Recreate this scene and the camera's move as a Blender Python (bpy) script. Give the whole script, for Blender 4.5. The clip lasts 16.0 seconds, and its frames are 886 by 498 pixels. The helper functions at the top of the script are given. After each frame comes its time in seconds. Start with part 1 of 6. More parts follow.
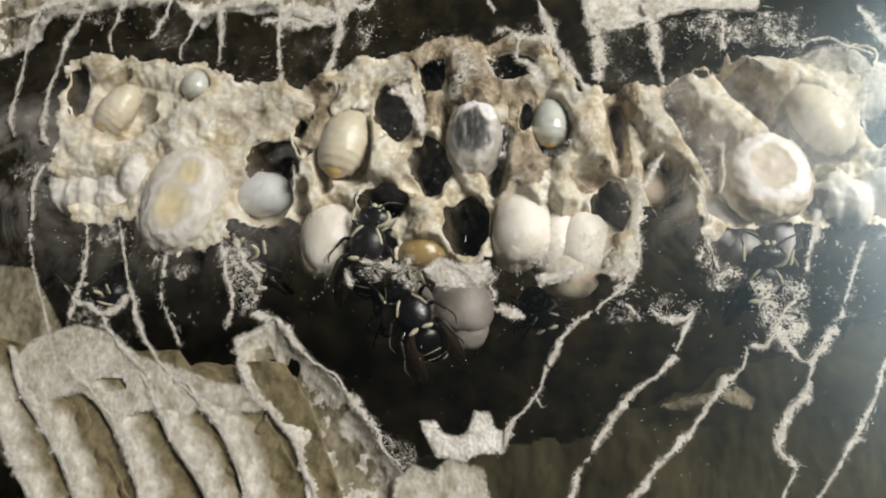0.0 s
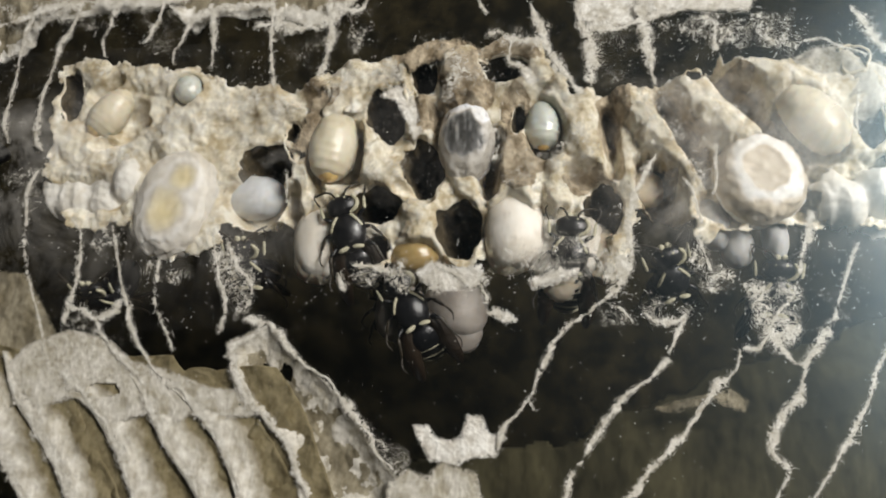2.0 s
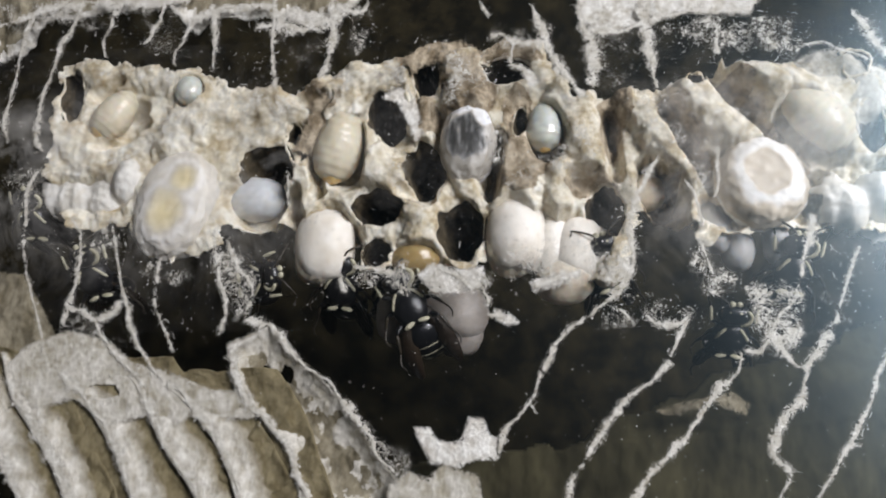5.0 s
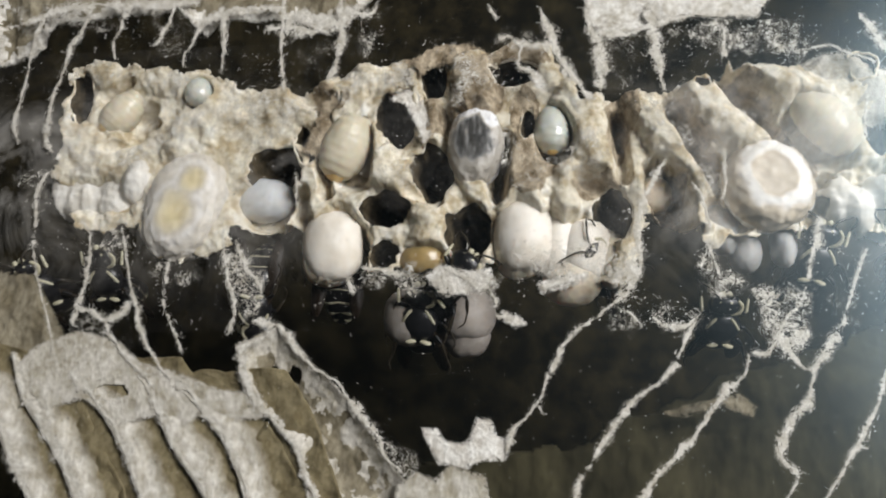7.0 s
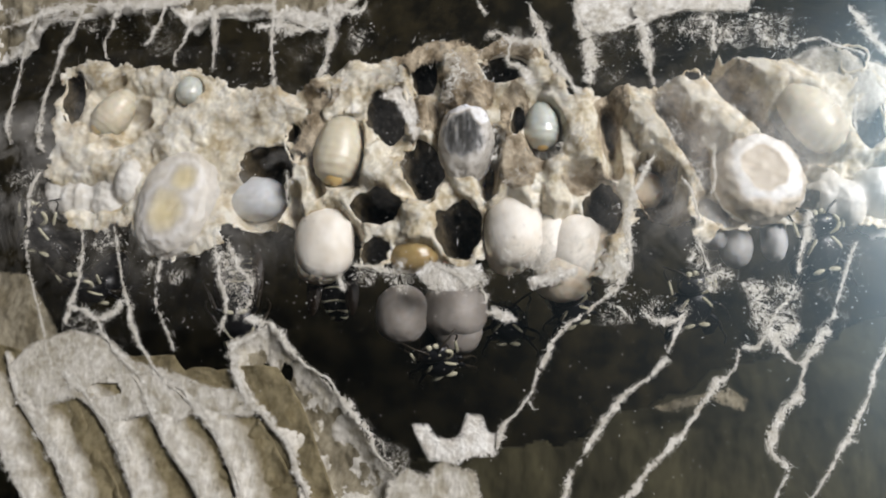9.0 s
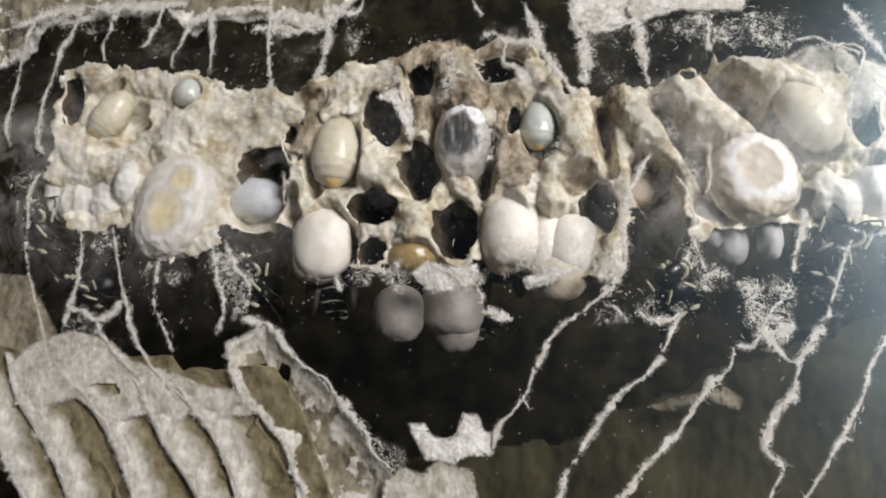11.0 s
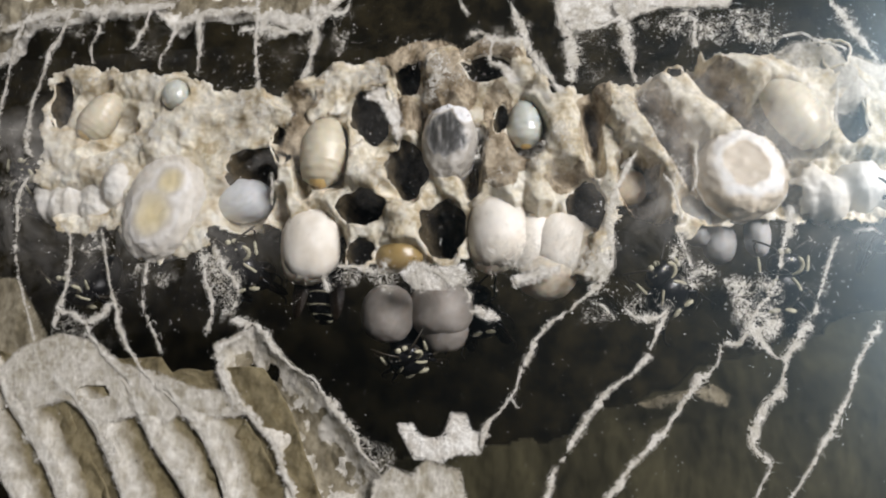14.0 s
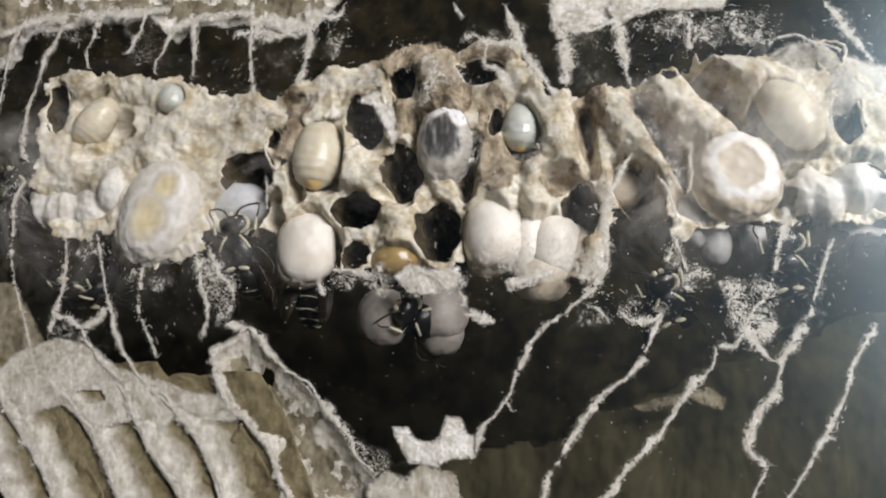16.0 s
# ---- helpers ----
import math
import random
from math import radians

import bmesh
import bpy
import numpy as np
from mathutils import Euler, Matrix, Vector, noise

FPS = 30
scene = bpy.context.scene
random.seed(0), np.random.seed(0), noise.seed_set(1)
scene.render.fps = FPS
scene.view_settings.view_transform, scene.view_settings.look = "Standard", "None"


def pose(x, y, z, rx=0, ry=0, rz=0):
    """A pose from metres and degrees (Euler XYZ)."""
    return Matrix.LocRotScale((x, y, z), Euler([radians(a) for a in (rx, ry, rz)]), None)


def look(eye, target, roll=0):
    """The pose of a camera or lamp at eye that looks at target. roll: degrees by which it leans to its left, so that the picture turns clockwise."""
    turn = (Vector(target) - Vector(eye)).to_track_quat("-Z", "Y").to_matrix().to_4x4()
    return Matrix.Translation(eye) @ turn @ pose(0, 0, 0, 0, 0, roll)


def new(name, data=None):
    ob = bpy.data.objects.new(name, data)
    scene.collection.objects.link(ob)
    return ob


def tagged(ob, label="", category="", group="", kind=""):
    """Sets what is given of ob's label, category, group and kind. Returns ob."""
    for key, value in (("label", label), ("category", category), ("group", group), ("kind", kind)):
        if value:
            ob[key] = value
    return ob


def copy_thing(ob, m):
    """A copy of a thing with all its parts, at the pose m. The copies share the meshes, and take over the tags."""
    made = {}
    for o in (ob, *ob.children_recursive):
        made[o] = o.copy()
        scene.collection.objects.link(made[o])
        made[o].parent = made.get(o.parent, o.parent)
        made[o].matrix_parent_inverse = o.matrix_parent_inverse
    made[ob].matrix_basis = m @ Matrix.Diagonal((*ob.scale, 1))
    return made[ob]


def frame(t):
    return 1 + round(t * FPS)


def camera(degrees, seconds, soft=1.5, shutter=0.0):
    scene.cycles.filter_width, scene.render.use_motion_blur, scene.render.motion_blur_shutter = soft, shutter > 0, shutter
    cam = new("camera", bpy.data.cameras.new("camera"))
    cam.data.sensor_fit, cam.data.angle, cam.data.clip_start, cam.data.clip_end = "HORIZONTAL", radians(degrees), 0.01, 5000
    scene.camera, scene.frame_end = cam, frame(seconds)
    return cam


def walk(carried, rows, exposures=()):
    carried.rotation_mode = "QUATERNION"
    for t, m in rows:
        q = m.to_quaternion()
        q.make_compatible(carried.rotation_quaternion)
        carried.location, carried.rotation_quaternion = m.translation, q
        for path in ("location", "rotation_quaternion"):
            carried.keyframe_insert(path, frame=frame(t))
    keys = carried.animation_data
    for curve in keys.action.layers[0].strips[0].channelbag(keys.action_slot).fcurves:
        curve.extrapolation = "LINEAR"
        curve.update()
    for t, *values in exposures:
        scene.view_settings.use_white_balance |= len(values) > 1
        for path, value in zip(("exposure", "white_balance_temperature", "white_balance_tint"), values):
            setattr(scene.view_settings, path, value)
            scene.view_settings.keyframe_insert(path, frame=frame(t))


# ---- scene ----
cam = camera(53.86, 16.0, soft=2.0)
PATH = [
    (0.0, (0.01401, -0.10974, -0.02879), (0.00222, -0.01355, -0.00415), 0.90),
    (0.5, (0.01420, -0.10962, -0.02842), (0.00238, -0.01335, -0.00408), 0.82),
    (1.0, (0.01430, -0.10957, -0.02878), (0.00260, -0.01337, -0.00412), 0.79),
    (1.5, (0.01586, -0.10980, -0.02865), (0.00341, -0.01367, -0.00405), 0.59),
    (2.0, (0.01568, -0.10949, -0.02838), (0.00328, -0.01339, -0.00367), 0.68),
    (2.5, (0.01561, -0.10962, -0.02843), (0.00342, -0.01351, -0.00367), 0.58),
    (3.0, (0.01579, -0.10937, -0.02819), (0.00350, -0.01326, -0.00345), 0.63),
    (3.5, (0.01532, -0.10937, -0.02849), (0.00326, -0.01328, -0.00354), 0.65),
    (4.0, (0.01475, -0.10934, -0.02835), (0.00304, -0.01320, -0.00345), 0.78),
    (6.5, (0.01476, -0.10972, -0.02897), (0.00272, -0.01380, -0.00342), 0.89),
    (7.0, (0.01427, -0.10984, -0.02881), (0.00208, -0.01389, -0.00341), 1.00),
    (7.5, (0.01498, -0.10982, -0.02895), (0.00227, -0.01392, -0.00365), 0.97),
    (8.0, (0.01578, -0.10992, -0.02863), (0.00299, -0.01392, -0.00373), 0.76),
    (8.5, (0.01621, -0.10984, -0.02882), (0.00348, -0.01387, -0.00377), 0.63),
    (9.0, (0.01634, -0.10976, -0.02880), (0.00347, -0.01378, -0.00382), 0.66),
    (11.5, (0.01775, -0.11011, -0.02867), (0.00416, -0.01416, -0.00399), 0.47),
    (12.0, (0.01782, -0.11010, -0.02861), (0.00412, -0.01412, -0.00409), 0.43),
    (12.5, (0.01811, -0.10981, -0.02856), (0.00436, -0.01385, -0.00403), 0.42),
    (13.0, (0.01831, -0.10981, -0.02872), (0.00471, -0.01385, -0.00409), 0.36),
    (13.5, (0.01915, -0.10981, -0.02863), (0.00554, -0.01387, -0.00392), 0.16),
    (14.0, (0.01964, -0.10991, -0.02856), (0.00583, -0.01398, -0.00394), 0.10),
    (14.5, (0.01973, -0.10978, -0.02844), (0.00573, -0.01384, -0.00394), 0.12),
    (15.0, (0.02038, -0.10992, -0.02836), (0.00615, -0.01402, -0.00382), 0.02),
    (15.5, (0.02039, -0.10998, -0.02847), (0.00615, -0.01416, -0.00368), 0.05),
    (16.0, (0.02084, -0.10971, -0.02822), (0.00658, -0.01387, -0.00349), -0.07),
]
walk(cam, [(t, look(eye, target, roll)) for t, eye, target, roll in PATH],
     exposures=[(0.0, 0.0, 6500, 10), (2.5, 0.0, 6450, 10), (3.5, 0.0, 5850, 15), (4.2, 0.0, 5850, 15), (6.5, 0.0, 6200, 11), (8.5, 0.0, 6150, 13), (12.0, 0.0, 6150, 14), (16.0, 0.0, 6200, 14)])

# ---- light: one side window of the room, and the room's own pale walls ----
world = bpy.data.worlds.new("room_dusk")
scene.world = world
world.use_nodes = True
world.node_tree.nodes["Background"].inputs[0].default_value = (0.5, 0.56, 0.65, 1)
world.node_tree.nodes["Background"].inputs[1].default_value = 0.05
scene.view_settings.exposure = 0.0


def area_lamp(name, eye, target, w, h, watts, colour):
    data = bpy.data.lights.new(name, "AREA")
    data.shape, data.size, data.size_y, data.energy, data.color = "RECTANGLE", w, h, watts, colour
    ob = new(name, data)
    ob.matrix_world = look(eye, target)
    return ob


area_lamp("window_light", (0.44, -0.49, 0.17), (0.0, 0.0, 0.0), 0.30, 0.32, 7.0, (1.0, 0.965, 0.905))

MM = 0.001


# ---- materials ----
def material(name, colour, rough=0.7, dark=None, scale=400.0, bump=0.3, fine=3000.0, contrast=(0.35, 0.7), sss=0.0, sss_colour=None,
             coat=0.0, stretch=(1, 1, 1), third=None, spec=0.4, grain_mix=0.5):
    """Principled surface with a coarse and a fine variation in object space."""
    m = bpy.data.materials.new(name)
    m.use_nodes = True
    n, l = m.node_tree.nodes, m.node_tree.links
    b = n["Principled BSDF"]
    co, mp = n.new("ShaderNodeTexCoord"), n.new("ShaderNodeMapping")
    mp.inputs["Scale"].default_value = stretch
    l.new(co.outputs["Object"], mp.inputs["Vector"])
    coarse, grain = n.new("ShaderNodeTexNoise"), n.new("ShaderNodeTexNoise")
    coarse.inputs["Scale"].default_value, coarse.inputs["Detail"].default_value, coarse.inputs["Roughness"].default_value = scale, 6, 0.65
    grain.inputs["Scale"].default_value, grain.inputs["Detail"].default_value = fine, 4
    l.new(mp.outputs[0], coarse.inputs["Vector"])
    l.new(mp.outputs[0], grain.inputs["Vector"])
    ramp = n.new("ShaderNodeValToRGB")
    dark = dark or tuple(c * 0.6 for c in colour)
    ramp.color_ramp.elements[0].position, ramp.color_ramp.elements[1].position = contrast
    ramp.color_ramp.elements[0].color, ramp.color_ramp.elements[1].color = (*dark, 1), (*colour, 1)
    if third:
        e = ramp.color_ramp.elements.new(min(0.99, contrast[1] + 0.12))
        e.color = (*third, 1)
    l.new(coarse.outputs[0], ramp.inputs[0])
    mix = n.new("ShaderNodeMix")
    mix.data_type, mix.blend_type = "RGBA", "MULTIPLY"
    mix.inputs[0].default_value = grain_mix
    g2 = n.new("ShaderNodeValToRGB")
    g2.color_ramp.elements[0].position, g2.color_ramp.elements[1].position = 0.3, 0.65
    g2.color_ramp.elements[0].color = (0.45, 0.42, 0.38, 1)
    l.new(grain.outputs[0], g2.inputs[0])
    l.new(ramp.outputs[0], mix.inputs[6])
    l.new(g2.outputs[0], mix.inputs[7])
    l.new(mix.outputs[2], b.inputs["Base Color"])
    b.inputs["Roughness"].default_value = rough
    b.inputs["Specular IOR Level"].default_value = spec
    if bump:
        bp = n.new("ShaderNodeBump")
        bp.inputs["Strength"].default_value, bp.inputs["Distance"].default_value = bump, 0.0004
        add = n.new("ShaderNodeMath")
        add.operation = "ADD"
        l.new(coarse.outputs[0], add.inputs[0])
        l.new(grain.outputs[0], add.inputs[1])
        l.new(add.outputs[0], bp.inputs["Height"])
        l.new(bp.outputs[0], b.inputs["Normal"])
    if sss:
        b.inputs["Subsurface Weight"].default_value = sss
        b.inputs["Subsurface Radius"].default_value = sss_colour or (1.0, 0.7, 0.45)
        b.inputs["Subsurface Scale"].default_value = 0.002
    b.inputs["Coat Weight"].default_value = coat
    b.inputs["Coat Roughness"].default_value = 0.25
    return m


PULP = material("dry_pulp", (0.86, 0.84, 0.79), 0.85, (0.58, 0.54, 0.47), 520, 0.4, 2600, (0.34, 0.60))
COMB = material("comb_paper", (0.78, 0.715, 0.585), 0.85, (0.47, 0.385, 0.25), 330, 0.3, 2200, (0.38, 0.56), sss=0.2, third=(0.86, 0.82, 0.73), spec=0.15, grain_mix=0.35)
TUBE = material("old_comb_paper", (0.52, 0.44, 0.32), 0.9, (0.17, 0.125, 0.07), 420, 0.6, 2400, (0.36, 0.60))
SHEET = material("striped_envelope_paper", (0.65, 0.62, 0.555), 0.95, (0.38, 0.345, 0.265), 430, 0.4, 2300, (0.36, 0.58), stretch=(1, 1, 0.7), spec=0.1)
LAYER = material("olive_brown_envelope_paper", (0.33, 0.295, 0.215), 0.95, (0.15, 0.125, 0.078), 400, 0.4, 2200, (0.34, 0.64), stretch=(1, 1, 0.6), spec=0.2)
# far right-hand layer: brown paper, its low light painted in as darker colour
BROWN_SHADED = material("shaded_brown_envelope_paper", (0.062, 0.055, 0.027), 0.9, (0.022, 0.019, 0.009), 170, 0.3, 1500, (0.3, 0.68), stretch=(1, 1, 0.5), spec=0.2)
# cell cups: brown stain, darkened further to paint the shade of the recess
SHADED_LINING = material("stained_shaded_cell_lining", (0.16, 0.122, 0.065), 0.8, (0.026, 0.020, 0.010), 420, 0.6, 2500, (0.40, 0.74))
# cavity walls: the deep shade of the nest is put into their near-black colour
HOLLOW_SHADE = material("shade_dark_nest_paper", (0.042, 0.034, 0.016), 0.95, (0.007, 0.006, 0.003), 160, 0.3, 1100, (0.4, 0.75), spec=0.1)
SILK = material("white_silk", (0.84, 0.80, 0.73), 0.5, (0.66, 0.60, 0.50), 190, 0.2, 1200, (0.30, 0.60), sss=0.4, sss_colour=(1, 0.9, 0.8), grain_mix=0.15)
LACE = material("lacy_dry_pulp", (0.80, 0.78, 0.73), 0.9, (0.50, 0.465, 0.39), 800, 0.25, 2800, (0.36, 0.58), spec=0.15)


def perforate(m, scale, low, high):
    """Fine irregular holes between the fibres."""
    n, l = m.node_tree.nodes, m.node_tree.links
    co, tex, ramp = n.new("ShaderNodeTexCoord"), n.new("ShaderNodeTexNoise"), n.new("ShaderNodeValToRGB")
    tex.inputs["Scale"].default_value, tex.inputs["Detail"].default_value, tex.inputs["Roughness"].default_value = scale, 5, 0.7
    ramp.color_ramp.elements[0].position, ramp.color_ramp.elements[1].position = low, high
    l.new(co.outputs["Object"], tex.inputs["Vector"])
    l.new(tex.outputs[0], ramp.inputs[0])
    l.new(ramp.outputs[0], n["Principled BSDF"].inputs["Alpha"])


perforate(LACE, 1500, 0.35, 0.45)


def frayed(m):
    """Solid where the attribute 'core' is high, torn into lumps and curled filaments towards its rim."""
    n, l = m.node_tree.nodes, m.node_tree.links
    co, core = n.new("ShaderNodeTexCoord"), n.new("ShaderNodeAttribute")
    core.attribute_name = "core"

    def math_node(kind, a, b):
        q = n.new("ShaderNodeMath")
        q.operation = kind
        for i, v in enumerate((a, b)):
            if isinstance(v, float):
                q.inputs[i].default_value = v
            elif v is not None:
                l.new(v, q.inputs[i])
        return q.outputs[0]

    def noise_of(scale, detail, rough, bend):
        tex = n.new("ShaderNodeTexNoise")
        for key, value in (("Scale", scale), ("Detail", detail), ("Roughness", rough), ("Distortion", bend)):
            tex.inputs[key].default_value = value
        l.new(co.outputs["Object"], tex.inputs["Vector"])
        return tex.outputs[0]

    def soft_step(value, low, high):
        r = n.new("ShaderNodeMapRange")
        r.inputs["From Min"].default_value, r.inputs["From Max"].default_value = low, high
        l.new(value, r.inputs["Value"])
        return r.outputs[0]

    c = core.outputs["Fac"]
    lumps = math_node("ADD", c, math_node("MULTIPLY", math_node("SUBTRACT", noise_of(1000.0, 8.0, 0.74, 0.8), 0.5), 3.0))
    thread = math_node("SUBTRACT", 1.0, math_node("MULTIPLY", math_node("ABSOLUTE", math_node("SUBTRACT", noise_of(850.0, 4.0, 0.62, 2.2), 0.5), None), 9.0))
    threads = math_node("ADD", thread, math_node("MULTIPLY", c, 0.9))
    alpha = math_node("MAXIMUM", soft_step(lumps, 0.56, 0.70), soft_step(threads, 1.12, 1.24))
    l.new(alpha, n["Principled BSDF"].inputs["Alpha"])
    return m


SEAM = frayed(material("frayed_pulp_seam", (0.74, 0.715, 0.655), 0.9, (0.47, 0.435, 0.36), 700, 0.35, 3000, (0.34, 0.58), spec=0.1))
WALL = material("dim_plaster", (0.14, 0.136, 0.128), 0.9, (0.11, 0.107, 0.10), 4, 0.1, 60)


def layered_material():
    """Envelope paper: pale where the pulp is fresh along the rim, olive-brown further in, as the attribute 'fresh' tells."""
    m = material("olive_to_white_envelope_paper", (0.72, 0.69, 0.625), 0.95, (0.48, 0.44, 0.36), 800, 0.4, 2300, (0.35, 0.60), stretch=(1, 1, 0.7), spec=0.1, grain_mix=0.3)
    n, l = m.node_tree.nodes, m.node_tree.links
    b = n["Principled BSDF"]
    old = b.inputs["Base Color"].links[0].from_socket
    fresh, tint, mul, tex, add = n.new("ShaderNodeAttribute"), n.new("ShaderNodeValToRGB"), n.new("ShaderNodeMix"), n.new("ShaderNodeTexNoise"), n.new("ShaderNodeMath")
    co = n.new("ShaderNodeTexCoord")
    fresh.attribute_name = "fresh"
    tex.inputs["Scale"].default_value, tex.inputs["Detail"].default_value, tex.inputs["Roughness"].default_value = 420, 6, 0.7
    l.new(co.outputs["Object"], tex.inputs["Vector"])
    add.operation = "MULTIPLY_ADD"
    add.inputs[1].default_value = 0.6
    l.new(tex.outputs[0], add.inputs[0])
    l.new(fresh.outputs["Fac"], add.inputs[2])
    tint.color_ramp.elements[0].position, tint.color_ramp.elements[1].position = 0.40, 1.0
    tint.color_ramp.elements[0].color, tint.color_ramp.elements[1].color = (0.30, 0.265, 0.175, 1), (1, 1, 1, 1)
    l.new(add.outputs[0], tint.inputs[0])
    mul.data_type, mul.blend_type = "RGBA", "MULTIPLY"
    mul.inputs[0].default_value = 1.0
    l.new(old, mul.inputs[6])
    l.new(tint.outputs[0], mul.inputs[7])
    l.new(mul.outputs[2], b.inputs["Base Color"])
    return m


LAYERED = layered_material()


def glass_material():
    m = bpy.data.materials.new("hazed_window_glass")
    m.use_nodes = True
    n, l = m.node_tree.nodes, m.node_tree.links
    n.remove(n["Principled BSDF"])
    clear, gloss, mix = n.new("ShaderNodeBsdfTransparent"), n.new("ShaderNodeBsdfGlossy"), n.new("ShaderNodeMixShader")
    gloss.inputs["Roughness"].default_value = 0.24
    gloss.inputs["Color"].default_value = (0.66, 0.88, 1.0, 1)
    mix.inputs[0].default_value = 0.040
    l.new(clear.outputs[0], mix.inputs[1])
    l.new(gloss.outputs[0], mix.inputs[2])
    l.new(mix.outputs[0], n["Material Output"].inputs[0])
    return m


GLASS = glass_material()


def film_material():
    """Greasy silken film: clear, with milky smears and lint."""
    m = bpy.data.materials.new("greasy_film")
    m.use_nodes = True
    n, l = m.node_tree.nodes, m.node_tree.links
    n.remove(n["Principled BSDF"])
    soft, dust, mix = n.new("ShaderNodeBsdfTransparent"), n.new("ShaderNodeBsdfDiffuse"), n.new("ShaderNodeMixShader")
    dust.inputs["Color"].default_value = (0.74, 0.71, 0.66, 1)
    co, split = n.new("ShaderNodeTexCoord"), n.new("ShaderNodeSeparateXYZ")
    l.new(co.outputs["Object"], split.inputs[0])

    def noise_map(scale, detail, low, high, top, bend=0.0):
        tex, cut = n.new("ShaderNodeTexNoise"), n.new("ShaderNodeMapRange")
        tex.inputs["Scale"].default_value, tex.inputs["Detail"].default_value = scale, detail
        tex.inputs["Roughness"].default_value, tex.inputs["Distortion"].default_value = 0.7, bend
        l.new(co.outputs["Object"], tex.inputs["Vector"])
        l.new(tex.outputs[0], cut.inputs["Value"])
        cut.inputs["From Min"].default_value, cut.inputs["From Max"].default_value, cut.inputs["To Max"].default_value = low, high, top
        return cut.outputs[0]

    def math_node(kind, a, b):
        q = n.new("ShaderNodeMath")
        q.operation = kind
        for i, v in enumerate((a, b)):
            if isinstance(v, float):
                q.inputs[i].default_value = v
            else:
                l.new(v, q.inputs[i])
        return q.outputs[0]

    zone = n.new("ShaderNodeMapRange")  # the greasy smear lies over the brood, and thins out below it
    zone.interpolation_type = "SMOOTHSTEP"
    zone.inputs["From Min"].default_value, zone.inputs["From Max"].default_value = -0.008, 0.010
    zone.inputs["To Min"].default_value = 0.04
    l.new(split.outputs["Z"], zone.inputs["Value"])
    upper = n.new("ShaderNodeMapRange")
    upper.interpolation_type = "SMOOTHSTEP"
    upper.inputs["From Min"].default_value, upper.inputs["From Max"].default_value = 0.026, 0.019
    upper.inputs["To Min"].default_value = 0.06
    l.new(split.outputs["Z"], upper.inputs["Value"])
    fog = math_node("MULTIPLY", noise_map(95.0, 5.0, 0.44, 0.80, 0.46, 0.6), math_node("MULTIPLY", zone.outputs[0], upper.outputs[0]))
    west, east = n.new("ShaderNodeMapRange"), n.new("ShaderNodeMapRange")  # the smear is thick to both sides and thin over the open cells
    for side, a, b in ((west, -0.016, -0.026), (east, 0.021, 0.032)):
        side.inputs["From Min"].default_value, side.inputs["From Max"].default_value, side.inputs["To Min"].default_value = a, b, 0.15
        l.new(split.outputs["X"], side.inputs["Value"])
    fog = math_node("MULTIPLY", fog, math_node("MAXIMUM", west.outputs[0], east.outputs[0]))
    lint = math_node("MULTIPLY", noise_map(1900.0, 4.0, 0.60, 0.70, 0.25, 1.0), noise_map(120.0, 4.0, 0.42, 0.62, 1.0))
    l.new(math_node("ADD", fog, math_node("MULTIPLY", lint, math_node("ADD", zone.outputs[0], 0.10))), mix.inputs[0])
    l.new(soft.outputs[0], mix.inputs[1])
    l.new(dust.outputs[0], mix.inputs[2])
    l.new(mix.outputs[0], n["Material Output"].inputs[0])
    return m


FILM = film_material()


# ---- building helpers ----
def link_mesh(name, verts, faces, mat, smooth=True):
    me = bpy.data.meshes.new(name)
    me.from_pydata(verts, [], faces)
    for x in (mat if isinstance(mat, (list, tuple)) else [mat]):
        me.materials.append(x)
    if smooth:
        me.polygons.foreach_set("use_smooth", [True] * len(me.polygons))
    me.update()
    return new(name, me)


def part(name, verts, faces, mat, parent, label="", smooth=True):
    ob = link_mesh(name, verts, faces, mat, smooth)
    ob.parent = parent
    if label:
        tagged(ob, label)
    return ob


def thing(name, place, label, category, group="", kind=""):
    ob = new(name)
    ob.empty_display_size = 0.004
    ob.location = [v * MM for v in place]
    return tagged(ob, label, category, group, kind)


def fbm(x, y, z=0.0, octaves=4):
    return noise.fractal(Vector((x, y, z)), 1.0, 2.0, octaves)


def curve_points(points, step):
    """Smooth run through the given places, one every step."""
    pts = [Vector(p) for p in points]
    pts = [pts[0] * 2 - pts[1]] + pts + [pts[-1] * 2 - pts[-2]]
    out = []
    for i in range(1, len(pts) - 2):
        a, b, c, d = pts[i - 1:i + 3]
        n = max(1, int((c - b).length / step))
        for k in range(n):
            t = k / n
            out.append(0.5 * (2 * b + (c - a) * t + (2 * a - 5 * b + 4 * c - d) * t * t + (3 * b - a - 3 * c + d) * t ** 3))
    return out + [pts[-2]]


def box_mesh(x0, x1, y0, y1, z0, z1):
    v = [(x * MM, y * MM, z * MM) for x in (x0, x1) for y in (y0, y1) for z in (z0, z1)]
    return v, [(0, 1, 3, 2), (4, 6, 7, 5), (0, 4, 5, 1), (2, 3, 7, 6), (0, 2, 6, 4), (1, 5, 7, 3)]


# ---- the room and the pane ----
def slab(name, box, mat, label):
    v, f = box_mesh(*box)
    return tagged(link_mesh(name, v, f, mat, False), label, kind="structure")


